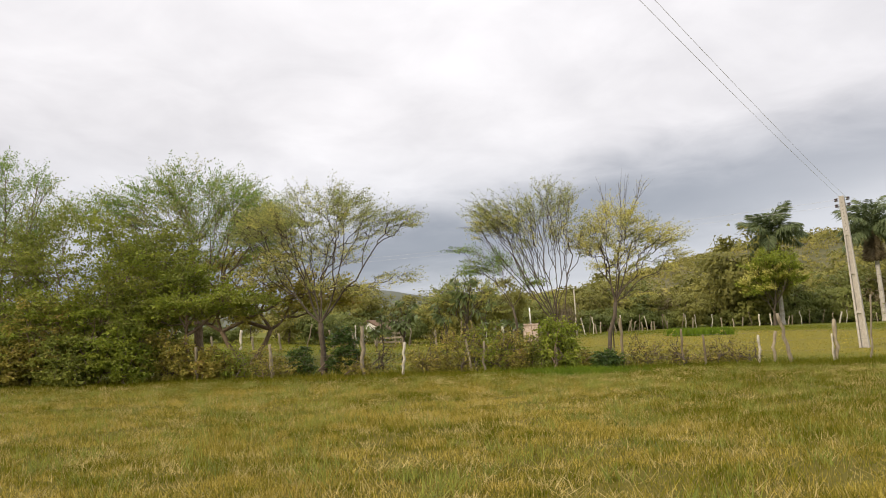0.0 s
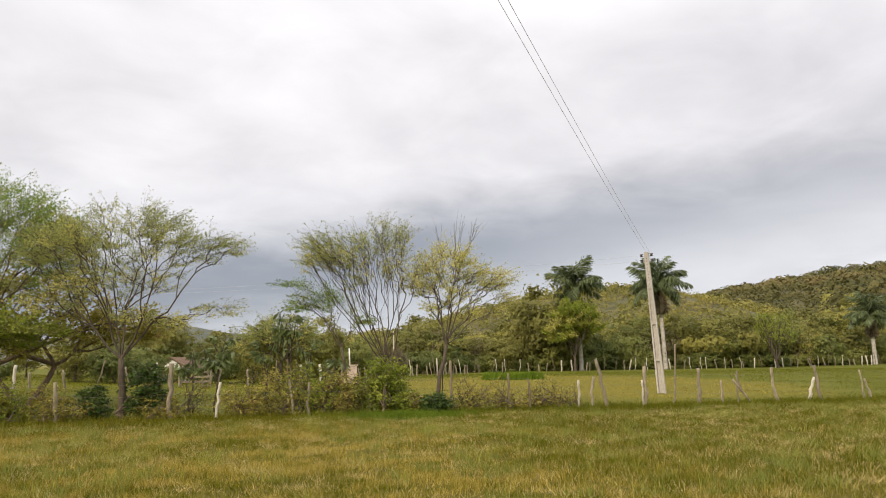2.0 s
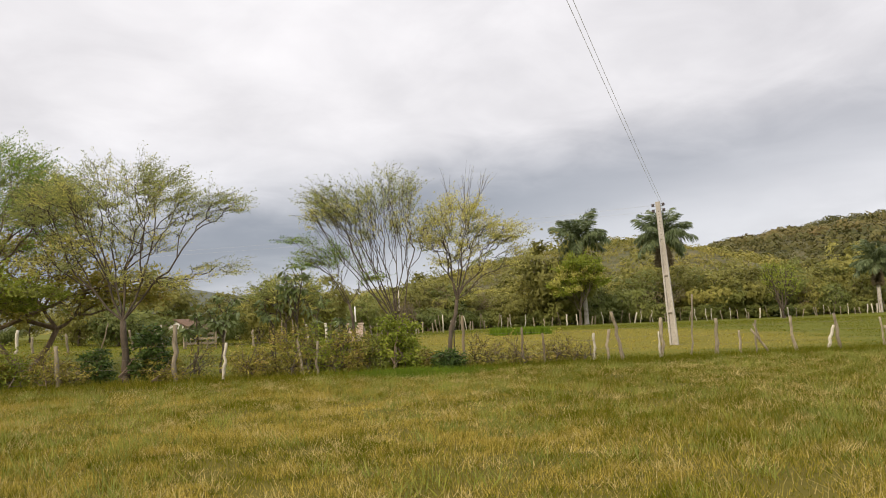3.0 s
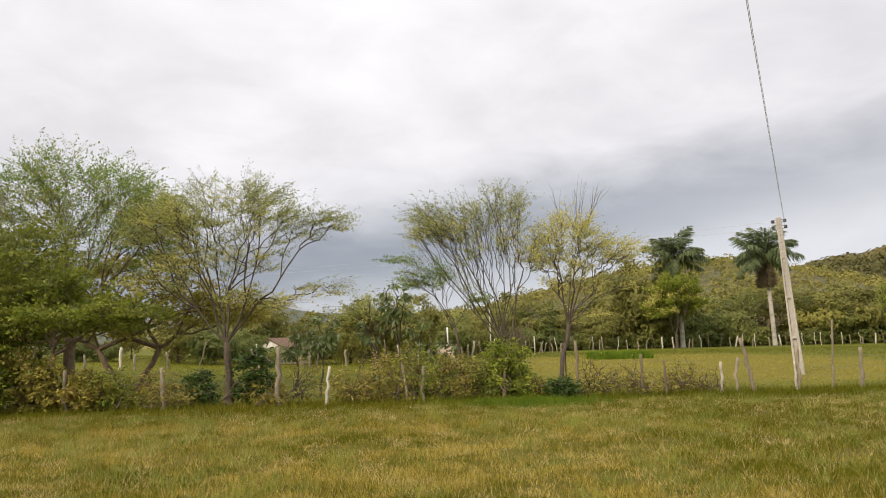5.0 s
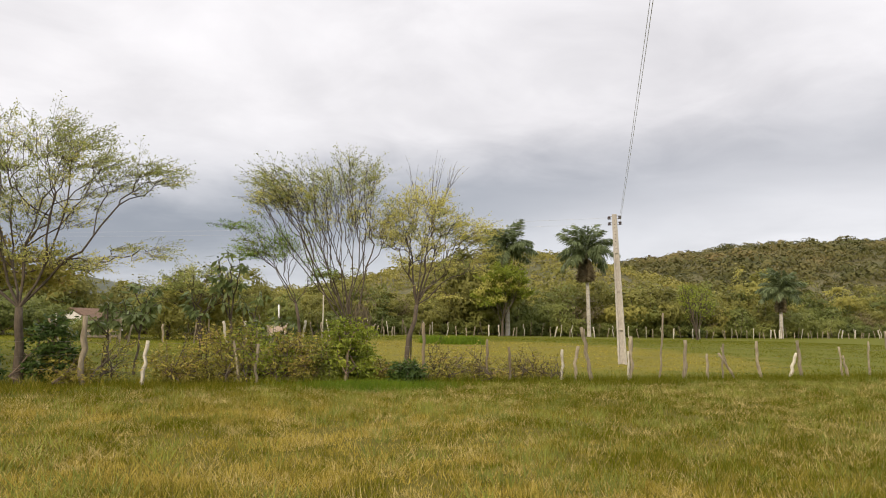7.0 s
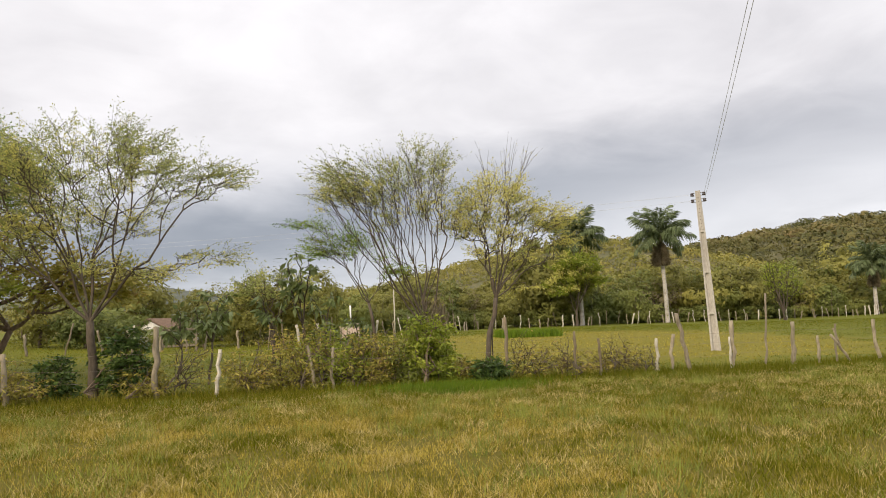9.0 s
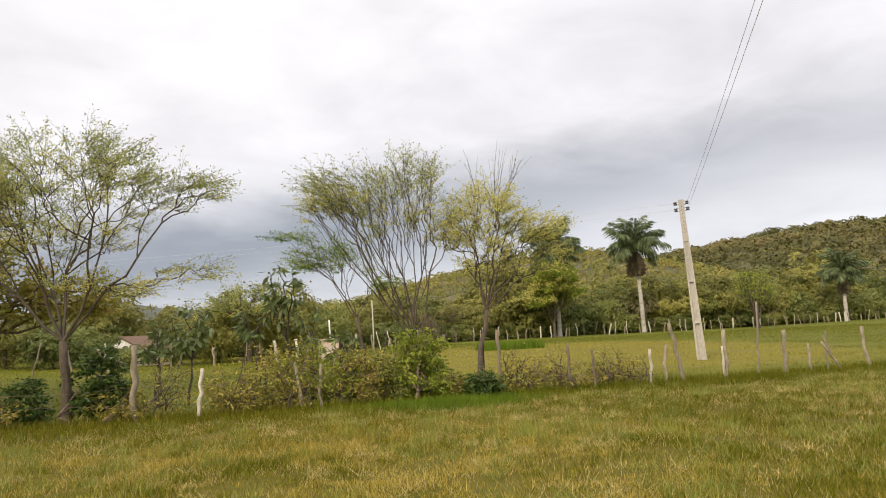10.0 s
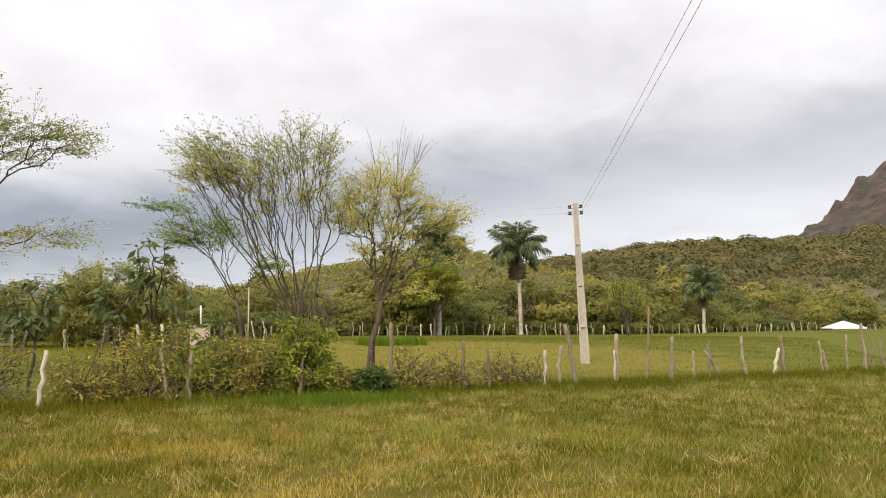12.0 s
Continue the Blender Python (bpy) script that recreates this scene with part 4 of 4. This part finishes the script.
# ---------------------------------------------------------------- power pole and lines
def power_pole(base, top):
    """A tapered double-T concrete pole: two flanges, a recessed web, cross ribs, dark plugs for climbing holes, spool
    insulators.
    """
    thing = tagged(new("power_pole"), "leaning tapered concrete power pole with brown insulators in the paddock", "power pole")
    b, t = Vector(base), Vector(top)
    ln = (t - b).length
    up = (t - b).normalized()
    back = up.cross(Vector((0.777, -0.629, 0))).normalized()
    thing.matrix_world = Matrix.Translation(b) @ Matrix((back.cross(up), back, up)).transposed().to_4x4()
    w0, w1, d0, d1 = 0.37, 0.19, 0.27, 0.15

    def half(z):
        k = z / ln
        return (w0 + (w1 - w0) * k) / 2, (d0 + (d1 - d0) * k) / 2

    for sgn in (-1, 1):
        verts, faces = [], []
        for z in (-0.3, ln):
            hw, hd = half(z)
            inner = hw * 0.56
            a, c = sorted((sgn * hw, sgn * inner))
            verts += [Vector((a, -hd, z)), Vector((c, -hd, z)), Vector((c, hd, z)), Vector((a, hd, z))]
        faces += [(3, 2, 1, 0), (4, 5, 6, 7), (0, 1, 5, 4), (1, 2, 6, 5), (2, 3, 7, 6), (3, 0, 4, 7)]
        place_part("flange", mesh_from("flange", verts, faces, CONCRETE), thing)
    verts, faces = [], []
    for z in (-0.3, ln - 0.004):
        hw, hd = half(z)
        i, dd = hw * 0.555, hd * 0.12
        verts += [Vector((-i, -dd, z)), Vector((i, -dd, z)), Vector((i, dd, z)), Vector((-i, dd, z))]
    faces += [(3, 2, 1, 0), (4, 5, 6, 7), (0, 1, 5, 4), (1, 2, 6, 5), (2, 3, 7, 6), (3, 0, 4, 7)]
    place_part("web", mesh_from("web", verts, faces, CONCRETE), thing)
    for z in (1.45, 3.1, 4.75):
        hw, hd = half(z)
        verts, faces = [], []
        box(verts, faces, (-hw * 0.555, -hd * 0.93, z), (hw * 0.555, hd * 0.93, z + 0.09))
        place_part("rib", mesh_from("rib", verts, faces, CONCRETE), thing)
    verts, faces = [], []
    hw, hd = half(5.0)
    box(verts, faces, (-hw * 0.475, -hd * 0.9, 4.85), (hw * 0.475, hd * 0.9, ln - 0.004))
    place_part("head", mesh_from("head", verts, faces, CONCRETE), thing)
    # solid dark plugs stand in for the shade inside the holes
    for k in range(9):
        z = 4.95 + k * 0.15
        hw, hd = half(5.0)
        verts, faces = [], []
        tube(verts, faces, ((0, -hd * 0.91, z), (0, hd * 0.91, z)), (0.017, 0.017), 8)
        place_part("bolt_hole", mesh_from("bolt_hole", verts, faces, CERAMIC), thing, "dark round plug drawn for the shade in a bolt hole")
    for z in (ln - 0.14, ln - 0.40):
        for sgn in (-1, 1):
            hw, hd = half(z)
            verts, faces = [], []
            tube(verts, faces, ((sgn * hw * 0.9, 0, z + 0.06), (sgn * (hw + 0.17), 0, z + 0.06)), (0.014, 0.014), 6)
            tube(verts, faces, ((sgn * hw * 0.9, 0, z - 0.06), (sgn * (hw + 0.17), 0, z - 0.06)), (0.014, 0.014), 6)
            bracket = place_part("bracket", mesh_from("bracket", verts, faces, STEEL), thing, "steel bracket")
            verts, faces = [], []
            x = sgn * (hw + 0.13)
            tube(verts, faces, [(x, 0, z + dz) for dz in (-0.065, -0.045, -0.02, 0, 0.02, 0.045, 0.065)], (0.05, 0.075, 0.07, 0.04, 0.07, 0.075, 0.05), 12)
            place_part("insulator", mesh_from("insulator", verts, faces, CERAMIC, True), bracket, "dark brown ceramic spool insulator")
    return thing


POLE_BASE, POLE_TOP = (17.08, 30.2, gz(17.08, 30.2)), (16.80, 30.2, 6.52)
power_pole(POLE_BASE, POLE_TOP)


def cable(a, b, sag, label):
    a, b = Vector(a), Vector(b)
    pts = []
    for k in np.linspace(0, 1, 28):
        p = a.lerp(b, k)
        p.z -= 4 * sag * k * (1 - k)
        pts.append(p)
    wire_strand("power_cable", pts, 0.0045, CABLE, label, "cable", "power cables")


for (dx, dy), z in (((0.18, -0.14), 6.37), ((0.18, -0.14), 6.11)):
    cable((16.8 + dx, 30.2 + dy, z), (-11.1, -11.3, z + 0.35), 0.32, "thin power cable running from the pole overhead")
for (dx, dy), z in (((-0.19, 0.14), 6.37), ((-0.19, 0.14), 6.11)):
    cable((16.8 + dx, 30.2 + dy, z), (-18.9, 67.2, z + 2.1), 0.35, "thin power cable running from the pole to the woods")


# ---------------------------------------------------------------- palms
def palm(seed, x, y, height, lean, crown, fronds, dead, label):
    rng = np.random.default_rng(seed)
    z = gz(x, y)
    thing = tagged(new("palm_tree"), label, "palm tree", "palms at the far side")
    thing.location = (x, y, z)
    verts, faces, pts, rad = [], [], [], []
    for i, k in enumerate(np.linspace(0, 1, 26)):
        pts.append((lean * k * k, 0, -0.2 + (height + 0.2) * k))
        rad.append((0.25 - 0.07 * k) * (1.0 + (0.06 if i % 2 else -0.03)) + (0.10 if i == 0 else 0))
    tube(verts, faces, pts, rad, 10)
    place_part("trunk", mesh_from("trunk", verts, faces, PALM_TRUNK, True), thing, "pale ringed palm trunk")

    def frond_mesh(mat, ln, sag, stiff):
        v, f, line = [], [], []
        for k in np.linspace(0, 1, 9):
            line.append(np.array([ln * (k - 0.16 * k * k * sag), 0, ln * (0.42 * stiff * k - 0.75 * sag * k * k)]))
        tube(v, f, line, [0.045 * (1 - k) + 0.008 for k in np.linspace(0, 1, 9)], 4)
        for k in np.linspace(0.10, 0.99, 46):
            j = min(int(k * 8), 7)
            p = line[j] + (line[j + 1] - line[j]) * (k * 8 - j)
            along = unit(line[j + 1] - line[j])
            size = ln * 0.30 * (0.45 + math.sin(math.pi * min(k * 0.9 + 0.08, 1)) * 0.75)
            for s in (-1, 1):
                way = unit(along * 0.75 + np.array([0, s, 0]) * 0.8 + np.array([0, 0, -0.6 + 0.4 * rng.normal()]))
                edge = unit(np.cross(way, np.array([0, 0, 1.0]) + rng.normal(size=3) * 0.4)) * 0.055
                o = len(v)
                tip = p + way * size * rng.uniform(0.8, 1.15) - np.array([0, 0, size * 0.22])
                v += [Vector(p - edge * 0.6), Vector(p + way * size * 0.5 + edge), Vector(tip), Vector(p + way * size * 0.5 - edge)]
                f.append((o, o + 1, o + 2, o + 3))
        return mesh_from("frond", v, f, mat)

    shapes = [frond_mesh(PALM_LEAF, crown * u, s, 1.0) for u, s in ((0.94, 0.7), (0.88, 0.9), (1.0, 0.55))]
    top = Vector((lean, 0, height))
    for i in range(fronds):
        ring = i / fronds
        up = 92 - 100 * ring ** 0.9 + rng.normal() * 5
        ob = place_part("frond", shapes[i % 3], thing)
        ob.matrix_basis = Matrix.Translation(top + Vector((0, 0, 0.25 * (1 - ring)))) @ pose(0, 0, 0, 0, -up + 22, seed * 71 + i * 137.5 + rng.normal() * 8)
    hang = frond_mesh(PALM_DEAD, crown * 0.75, 0.5, 0.2)
    for i in range(dead):
        ob = place_part("dead_frond", hang, thing, "dry brown hanging frond")
        ob.matrix_basis = Matrix.Translation(top - Vector((0, 0, 0.25))) @ pose(0, 0, 0, 0, rng.uniform(74, 90), i * 360 / max(dead, 1) + rng.normal() * 15)
    return thing


palm(401, 33.0, 73.0, 9.2, -0.2, 3.7, 28, 18, "tall palm with a ragged grey-green crown above the trees")
palm(402, 43.8, 74.0, 9.6, -0.3, 4.1, 29, 20, "tall palm with drooping grey-green fronds and a dry skirt")
palm(403, 73.2, 74.5, 6.2, 0.1, 3.4, 28, 8, "shorter palm with a dusky rounded crown")


# ---------------------------------------------------------------- far side: house, gate, pillar, posts, canopy
def house(x, y):
    z = gz(x, y)
    thing = tagged(new("house"), "small white farmhouse with a clay tile roof behind trees", "house")
    thing.location = (x, y, z)
    thing.rotation_euler = (0, 0, radians(58))
    wide, deep, eave, ridge = 3.6, 1.7, 0.95, 1.4
    v = [Vector(p) for p in ((0, 0, -0.2), (wide, 0, -0.2), (wide, deep, -0.2), (0, deep, -0.2), (0, 0, eave), (wide, 0, eave), (wide, deep, eave), (0, deep, eave), (0, deep / 2, ridge), (wide, deep / 2, ridge))]
    place_part("wall", mesh_from("wall", v, [(0, 1, 5, 4), (1, 2, 6, 9, 5), (2, 3, 7, 6), (3, 0, 4, 8, 7)], PLASTER), thing, "white plastered wall")
    for y_e in (-0.3, deep + 0.3):
        verts, faces, n = [], [], 56
        for i in range(n + 1):
            xa, up = -0.2 + (wide + 0.4) * i / n, 0.03 * math.cos(i * math.pi)
            verts += [Vector((xa, y_e, eave - 0.06 + up)), Vector((xa, deep / 2, ridge + 0.06 + up)), Vector((xa, deep / 2, ridge - 0.01 + up)), Vector((xa, y_e, eave - 0.13 + up))]
        for i in range(n):
            a, b = i * 4, i * 4 + 4
            faces += [(a + k, a + (k + 1) % 4, b + (k + 1) % 4, b + k) for k in range(4)]
        faces += [(3, 2, 1, 0), tuple(n * 4 + k for k in range(4))]
        place_part("roof", mesh_from("roof", verts, faces, TILE), thing, "rippled brown clay tiles")
    verts, faces = [], []
    box(verts, faces, (1.6, -0.03, -0.1), (2.2, 0.02, 0.85))
    place_part("door", mesh_from("door", verts, faces, BARK_BROWN), thing, "dark wooden door")
    verts, faces = [], []
    box(verts, faces, (2.6, -0.03, 0.35), (3.1, 0.02, 0.75))
    place_part("window", mesh_from("window", verts, faces, BARK_BROWN), thing, "dark closed shutter")


house(-5.2, 48.0)


def gate(x, y):
    z = gz(x, y)
    thing = tagged(new("wooden_gate"), "pale closed wooden rail gate in the far fence", "gate")
    thing.location = (x, y, z)
    for px in (0.0, 1.5):
        verts, faces = [], []
        box(verts, faces, (px - 0.05, -0.05, -0.1), (px + 0.05, 0.05, 1.15))
        place_part("upright", mesh_from("upright", verts, faces, POST_WOOD), thing)
    for pz in (0.2, 0.45, 0.7, 0.95):
        verts, faces = [], []
        box(verts, faces, (0.055, -0.02, pz), (1.445, 0.02, pz + 0.11))
        place_part("rail", mesh_from("rail", verts, faces, POST_WOOD), thing)


gate(-4.6, 41.4)


def masonry_pillar(x, y):
    z = gz(x, y)
    thing = tagged(new("masonry_pillar"), "stained pink masonry trough block with a white pipe standing on it", "masonry block")
    thing.location = (x, y, z)
    verts, faces = [], []
    box(verts, faces, (-0.42, -0.3, -0.1), (0.42, 0.3, 1.0))
    place_part("block", mesh_from("block", verts, faces, PINK_WALL), thing)
    verts, faces = [], []
    box(verts, faces, (-0.47, -0.35, 1.0), (0.47, 0.35, 1.08))
    place_part("coping", mesh_from("coping", verts, faces, PINK_WALL), thing)
    verts, faces = [], []
    tube(verts, faces, ((0.03, 0, 1.08), (0.0, 0, 2.05)), (0.042, 0.042), 10)
    place_part("pipe", mesh_from("pipe", verts, faces, PLASTER, True), thing, "white plastic pipe")


masonry_pillar(4.6, 44.0)
for x, y, hgt, r in ((8.7, 52.0, 3.35, 0.045), (12.6, 55.0, 1.4, 0.05)):
    verts, faces = [], []
    tube(verts, faces, ((0, 0, -0.2), (0.02, 0, hgt * 0.5), (0, 0, hgt)), (r, r * 0.95, r * 0.85), 9)
    ob = new("white_pole", mesh_from("white_pole", verts, faces, POST_WHITE, True))
    ob.location = on(x, y)
    tagged(ob, "slim white-painted pole in the paddock", "pole")


def canopy(x, y):
    z = gz(x, y)
    thing = tagged(new("canopy_tent"), "low white canvas canopy at the far edge of the pasture", "tent")
    thing.location = (x, y, z)
    thing.rotation_euler = (0, 0, radians(-38))
    a, e, p = 2.05, 0.6, 1.5
    v = [Vector(q) for q in ((-a, -a, e), (a, -a, e), (a, a, e), (-a, a, e), (0, 0, p), (-a, -a, e - 0.18), (a, -a, e - 0.18), (a, a, e - 0.18), (-a, a, e - 0.18))]
    place_part("roof", mesh_from("roof", v, [(0, 1, 4), (1, 2, 4), (2, 3, 4), (3, 0, 4), (5, 6, 1, 0), (6, 7, 2, 1), (7, 8, 3, 2), (8, 5, 0, 3)], CANVAS), thing, "white peaked canvas")
    for sx in (-1, 1):
        for sy in (-1, 1):
            verts, faces = [], []
            tube(verts, faces, ((sx * (a - 0.05), sy * (a - 0.05), -0.1), (sx * (a - 0.05), sy * (a - 0.05), e)), (0.03, 0.03), 8)
            place_part("leg", mesh_from("leg", verts, faces, STEEL), thing)


canopy(89.6, 66.0)


# ---------------------------------------------------------------- woods beyond the paddock
def wood_kind(seed, height, wide, tips, per, leaf, mat, bark, label, low=0.35):
    return tree("woodland_tree", seed, (0, 0, 0), (0.1, 0, height * low), [(0, 0, height * 0.68, wide, wide, height * 0.32, 1.6), (wide * 0.35, 0, height * 0.45, wide * 0.8, wide * 0.8, height * 0.22, 0.8),
                (-wide * 0.3, 0.3, height * 0.5, wide * 0.8, wide * 0.8, height * 0.25, 0.8), (0, -wide * 0.2, height * 0.24, wide * 0.75, wide * 0.6, height * 0.22, 0.7)],
                tips, per, leaf, mat, bark, label, trunk_r=0.15, twig=0.012, spray=0.8, reach=0.45, wiggle=0.2, hollow=0.55, domed=True)


KINDS = [wood_kind(501, 7.5, 3.4, 110, 26, (0.38, 0.24), LEAF_FAR, BARK, "rounded olive-green woodland tree beyond the paddock"),
         wood_kind(502, 6.0, 3.0, 100, 25, (0.36, 0.22), LEAF_FAR_DARK, BARK_BROWN, "dark green woodland tree beyond the paddock"),
         wood_kind(503, 5.0, 2.6, 100, 23, (0.32, 0.2), LEAF_FAR, BARK, "low olive woodland tree beyond the paddock", 0.2),
         wood_kind(504, 4.2, 2.4, 90, 14, (0.30, 0.11), LEAF_BARE, BARK, "half-bare brownish woodland tree beyond the paddock", 0.25),
         wood_kind(505, 3.2, 2.6, 90, 23, (0.30, 0.19), LEAF_FAR_DARK, BARK_BROWN, "dark low thicket beyond the paddock", 0.1)]


def woods():
    rng = np.random.default_rng(55)
    spots = []
    line = ((-34, 43), (-20, 44), (-8, 51), (2, 56), (10, 64), (22, 73), (36, 76), (50, 76), (74, 78), (98, 80), (128, 84))
    for row, (back, step) in enumerate(((1.6, 2.7), (5.5, 3.6), (12.0, 5.0))):
        for (x0, y0), (x1, y1) in zip(line, line[1:]):
            ln, d = math.hypot(x1 - x0, y1 - y0), rng.uniform(0, 2)
            while d < ln:
                k = d / ln
                spots.append((x0 + (x1 - x0) * k + rng.normal() * 0.6, y0 + (y1 - y0) * k + back + rng.normal() * 0.9, row))
                d += step * rng.uniform(0.7, 1.3)
    used = [None] * 5
    for x, y, row in spots:
        i = int(rng.choice(5, p=((0.12, 0.2, 0.26, 0.2, 0.22), (0.3, 0.3, 0.25, 0.1, 0.05), (0.5, 0.3, 0.2, 0.0, 0.0))[row]))
        small = 0.52 if x < 12 else (0.88 if x < 26 else 1.08)
        s = small * rng.uniform(0.7, 1.3)
        tall = s * rng.uniform(0.85, 1.1)
        place = pose(x, y, gz(x, y) - 0.05, 0, 0, rng.uniform(0, 360))
        if used[i]:
            was = used[i]
            copy_thing(KINDS[i], place @ Matrix.Diagonal((s / was[0], s / was[0], tall / was[1], 1)))
        else:
            KINDS[i].matrix_basis = place @ Matrix.Diagonal((s, s, tall, 1))
            used[i] = (s, tall)
    for (x0, y0), (x1, y1) in zip(line[2:], line[3:]):
        ln, d = math.hypot(x1 - x0, y1 - y0), rng.uniform(0, 1)
        while d < ln:
            k, was, s = d / ln, used[4], rng.uniform(0.4, 0.75)
            x, y = x0 + (x1 - x0) * k + rng.normal() * 0.3, y0 + (y1 - y0) * k + 0.5 + rng.normal() * 0.5
            copy_thing(KINDS[4], pose(x, y, gz(x, y) - 0.05, 0, 0, rng.uniform(0, 360)) @ Matrix.Diagonal((s * 1.2 / was[0], s * 1.2 / was[0], s / was[1], 1)))
            d += rng.uniform(1.6, 3.4)
    for x, y, i, s in ((-8.6, 45.0, 4, 0.62), (-2.9, 45.0, 4, 0.55), (-1.0, 46.5, 2, 0.6), (-10.8, 46.0, 2, 0.6), (1.2, 48.0, 0, 0.5), (-4.7, 45.0, 4, 0.36), (-6.9, 45.4, 4, 0.5), (-5.8, 45.6, 4, 0.32), (3.4, 50.0, 0, 0.62), (0.6, 49.0, 0, 0.6), (6.5, 56.0, 1, 0.6)):
        was = used[i]
        copy_thing(KINDS[i], pose(x, y, gz(x, y) - 0.05, 0, 0, 40 * x) @ Matrix.Diagonal((s / was[0], s / was[0], s / was[1], 1)))


woods()


# ---------------------------------------------------------------- grass
def blades(name, seed, x, y, tall, wide, mat, label, lean=0.5, kind="stuff"):
    """Leaning pointed blades."""
    rng = np.random.default_rng(seed)
    n = len(x)
    z = ground_z(x, y) - 0.01
    a = rng.uniform(0, 2 * math.pi, n)
    hgt = tall * rng.uniform(0.45, 1.3, n)
    side = np.stack([np.cos(a), np.sin(a), np.zeros(n)], 1) * (wide * rng.uniform(0.6, 1.4, n) / 2)[:, None]
    b = rng.uniform(0, 2 * math.pi, n)
    bend = np.stack([np.cos(b), np.sin(b), np.zeros(n)], 1) * (hgt * lean * rng.uniform(0.1, 1.2, n))[:, None]
    foot = np.stack([x, y, z], 1)
    up = np.array([0, 0, 1.0]) * hgt[:, None]
    three = np.stack([foot - side, foot + side, foot + bend + up], axis=1)
    return tagged(new(name, mesh_polys(name, three.reshape(-1, 3), 3, mat)), label, "grass", kind=kind)


def sown(rng, n, y0, y1):
    """Places in the wedge of pasture that the walk looks over, clumped."""
    y = rng.uniform(y0, y1, n * 2)
    lo, hi = -0.70 * y - 1.5, np.maximum(1.32 * (y - 1) + 1.5, 1.75 * (y - 7.7) + 3)
    hi = np.minimum(hi, 32)
    x = rng.uniform(-18, 32, n * 2)
    keep = (x > lo) & (x < hi)
    x, y = x[keep], y[keep]
    v = lumps(x, y, 0.45, 31) + 0.6 * lumps(x, y, 1.6, 32)
    keep = rng.uniform(size=len(x)) < np.clip(0.60 + 0.32 * v, 0.14, 1.0)
    return x[keep], y[keep]


def pasture():
    rng = np.random.default_rng(9)
    x, y = sown(rng, 980000, 5.5, 21.0)
    tone = 0.082 + 0.028 * lumps(x, y, 0.25, 33) + 0.018 * lumps(x, y, 1.3, 35)
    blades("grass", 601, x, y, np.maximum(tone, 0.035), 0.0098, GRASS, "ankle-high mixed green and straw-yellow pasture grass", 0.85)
    x, y = sown(rng, 90000, 21.0, 23.2)
    tone = 0.14 + 0.03 * lumps(x, y, 1.4, 34)
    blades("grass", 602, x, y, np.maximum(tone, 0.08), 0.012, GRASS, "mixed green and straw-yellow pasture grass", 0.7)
    x, y = rng.uniform(-22, 60, 150000), rng.uniform(23.2, 62, 150000)
    keep = x < y * 1.2
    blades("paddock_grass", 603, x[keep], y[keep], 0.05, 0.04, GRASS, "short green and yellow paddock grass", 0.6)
    # seed stalks above the blades
    x, y = sown(rng, 85000, 5.0, 22.0)
    blades("grass_stalks", 604, x, y, 0.105, 0.007, STRAW, "pale dry seed stalks standing above the grass", 0.9)
    x, y = rng.uniform(-9, 12, 90000), rng.uniform(-4, 5.5, 90000)
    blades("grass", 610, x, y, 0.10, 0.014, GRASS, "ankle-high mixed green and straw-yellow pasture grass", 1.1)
    # dry tufts lying over in the pasture
    cx, cy = sown(rng, 2400, 6.0, 21.5)
    x, y = (np.repeat(c, 26) + rng.normal(size=len(c) * 26) * 0.09 for c in (cx, cy))
    blades("dry_tufts", 608, x, y, 0.12, 0.008, STRAW, "flattened pale dry tufts scattered in the pasture", 1.9)
    cx, cy = sown(rng, 1100, 6.0, 21.5)
    x, y = (np.repeat(c, 40) + rng.normal(size=len(c) * 40) * 0.12 for c in (cx, cy))
    blades("weed_tufts", 609, x, y, 0.19, 0.014, LEAF_DENSE, "darker green weedy tufts scattered in the pasture", 0.9)
    # lush green patches along the fence and the tall clump in the paddock
    x, y = 3.6 + rng.normal(size=8000) * 0.9, 21.45 + rng.normal(size=8000) * 0.35
    blades("lush_grass", 605, x, y, 0.21, 0.011, LUSH, "bright green lush grass by the fence", 0.5)
    x, y = rng.uniform(-14, 26, 16000), 22.55 + rng.normal(size=16000) * 0.28
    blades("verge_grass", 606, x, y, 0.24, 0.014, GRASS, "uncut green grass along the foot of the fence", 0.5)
    x, y = 15.2 + rng.uniform(-1.9, 1.9, 5000), 45.0 + rng.normal(size=5000) * 0.45
    blades("tall_grass", 607, x, y, 0.45, 0.03, LUSH, "taller green clump of grass in the paddock", 0.4)


pasture()
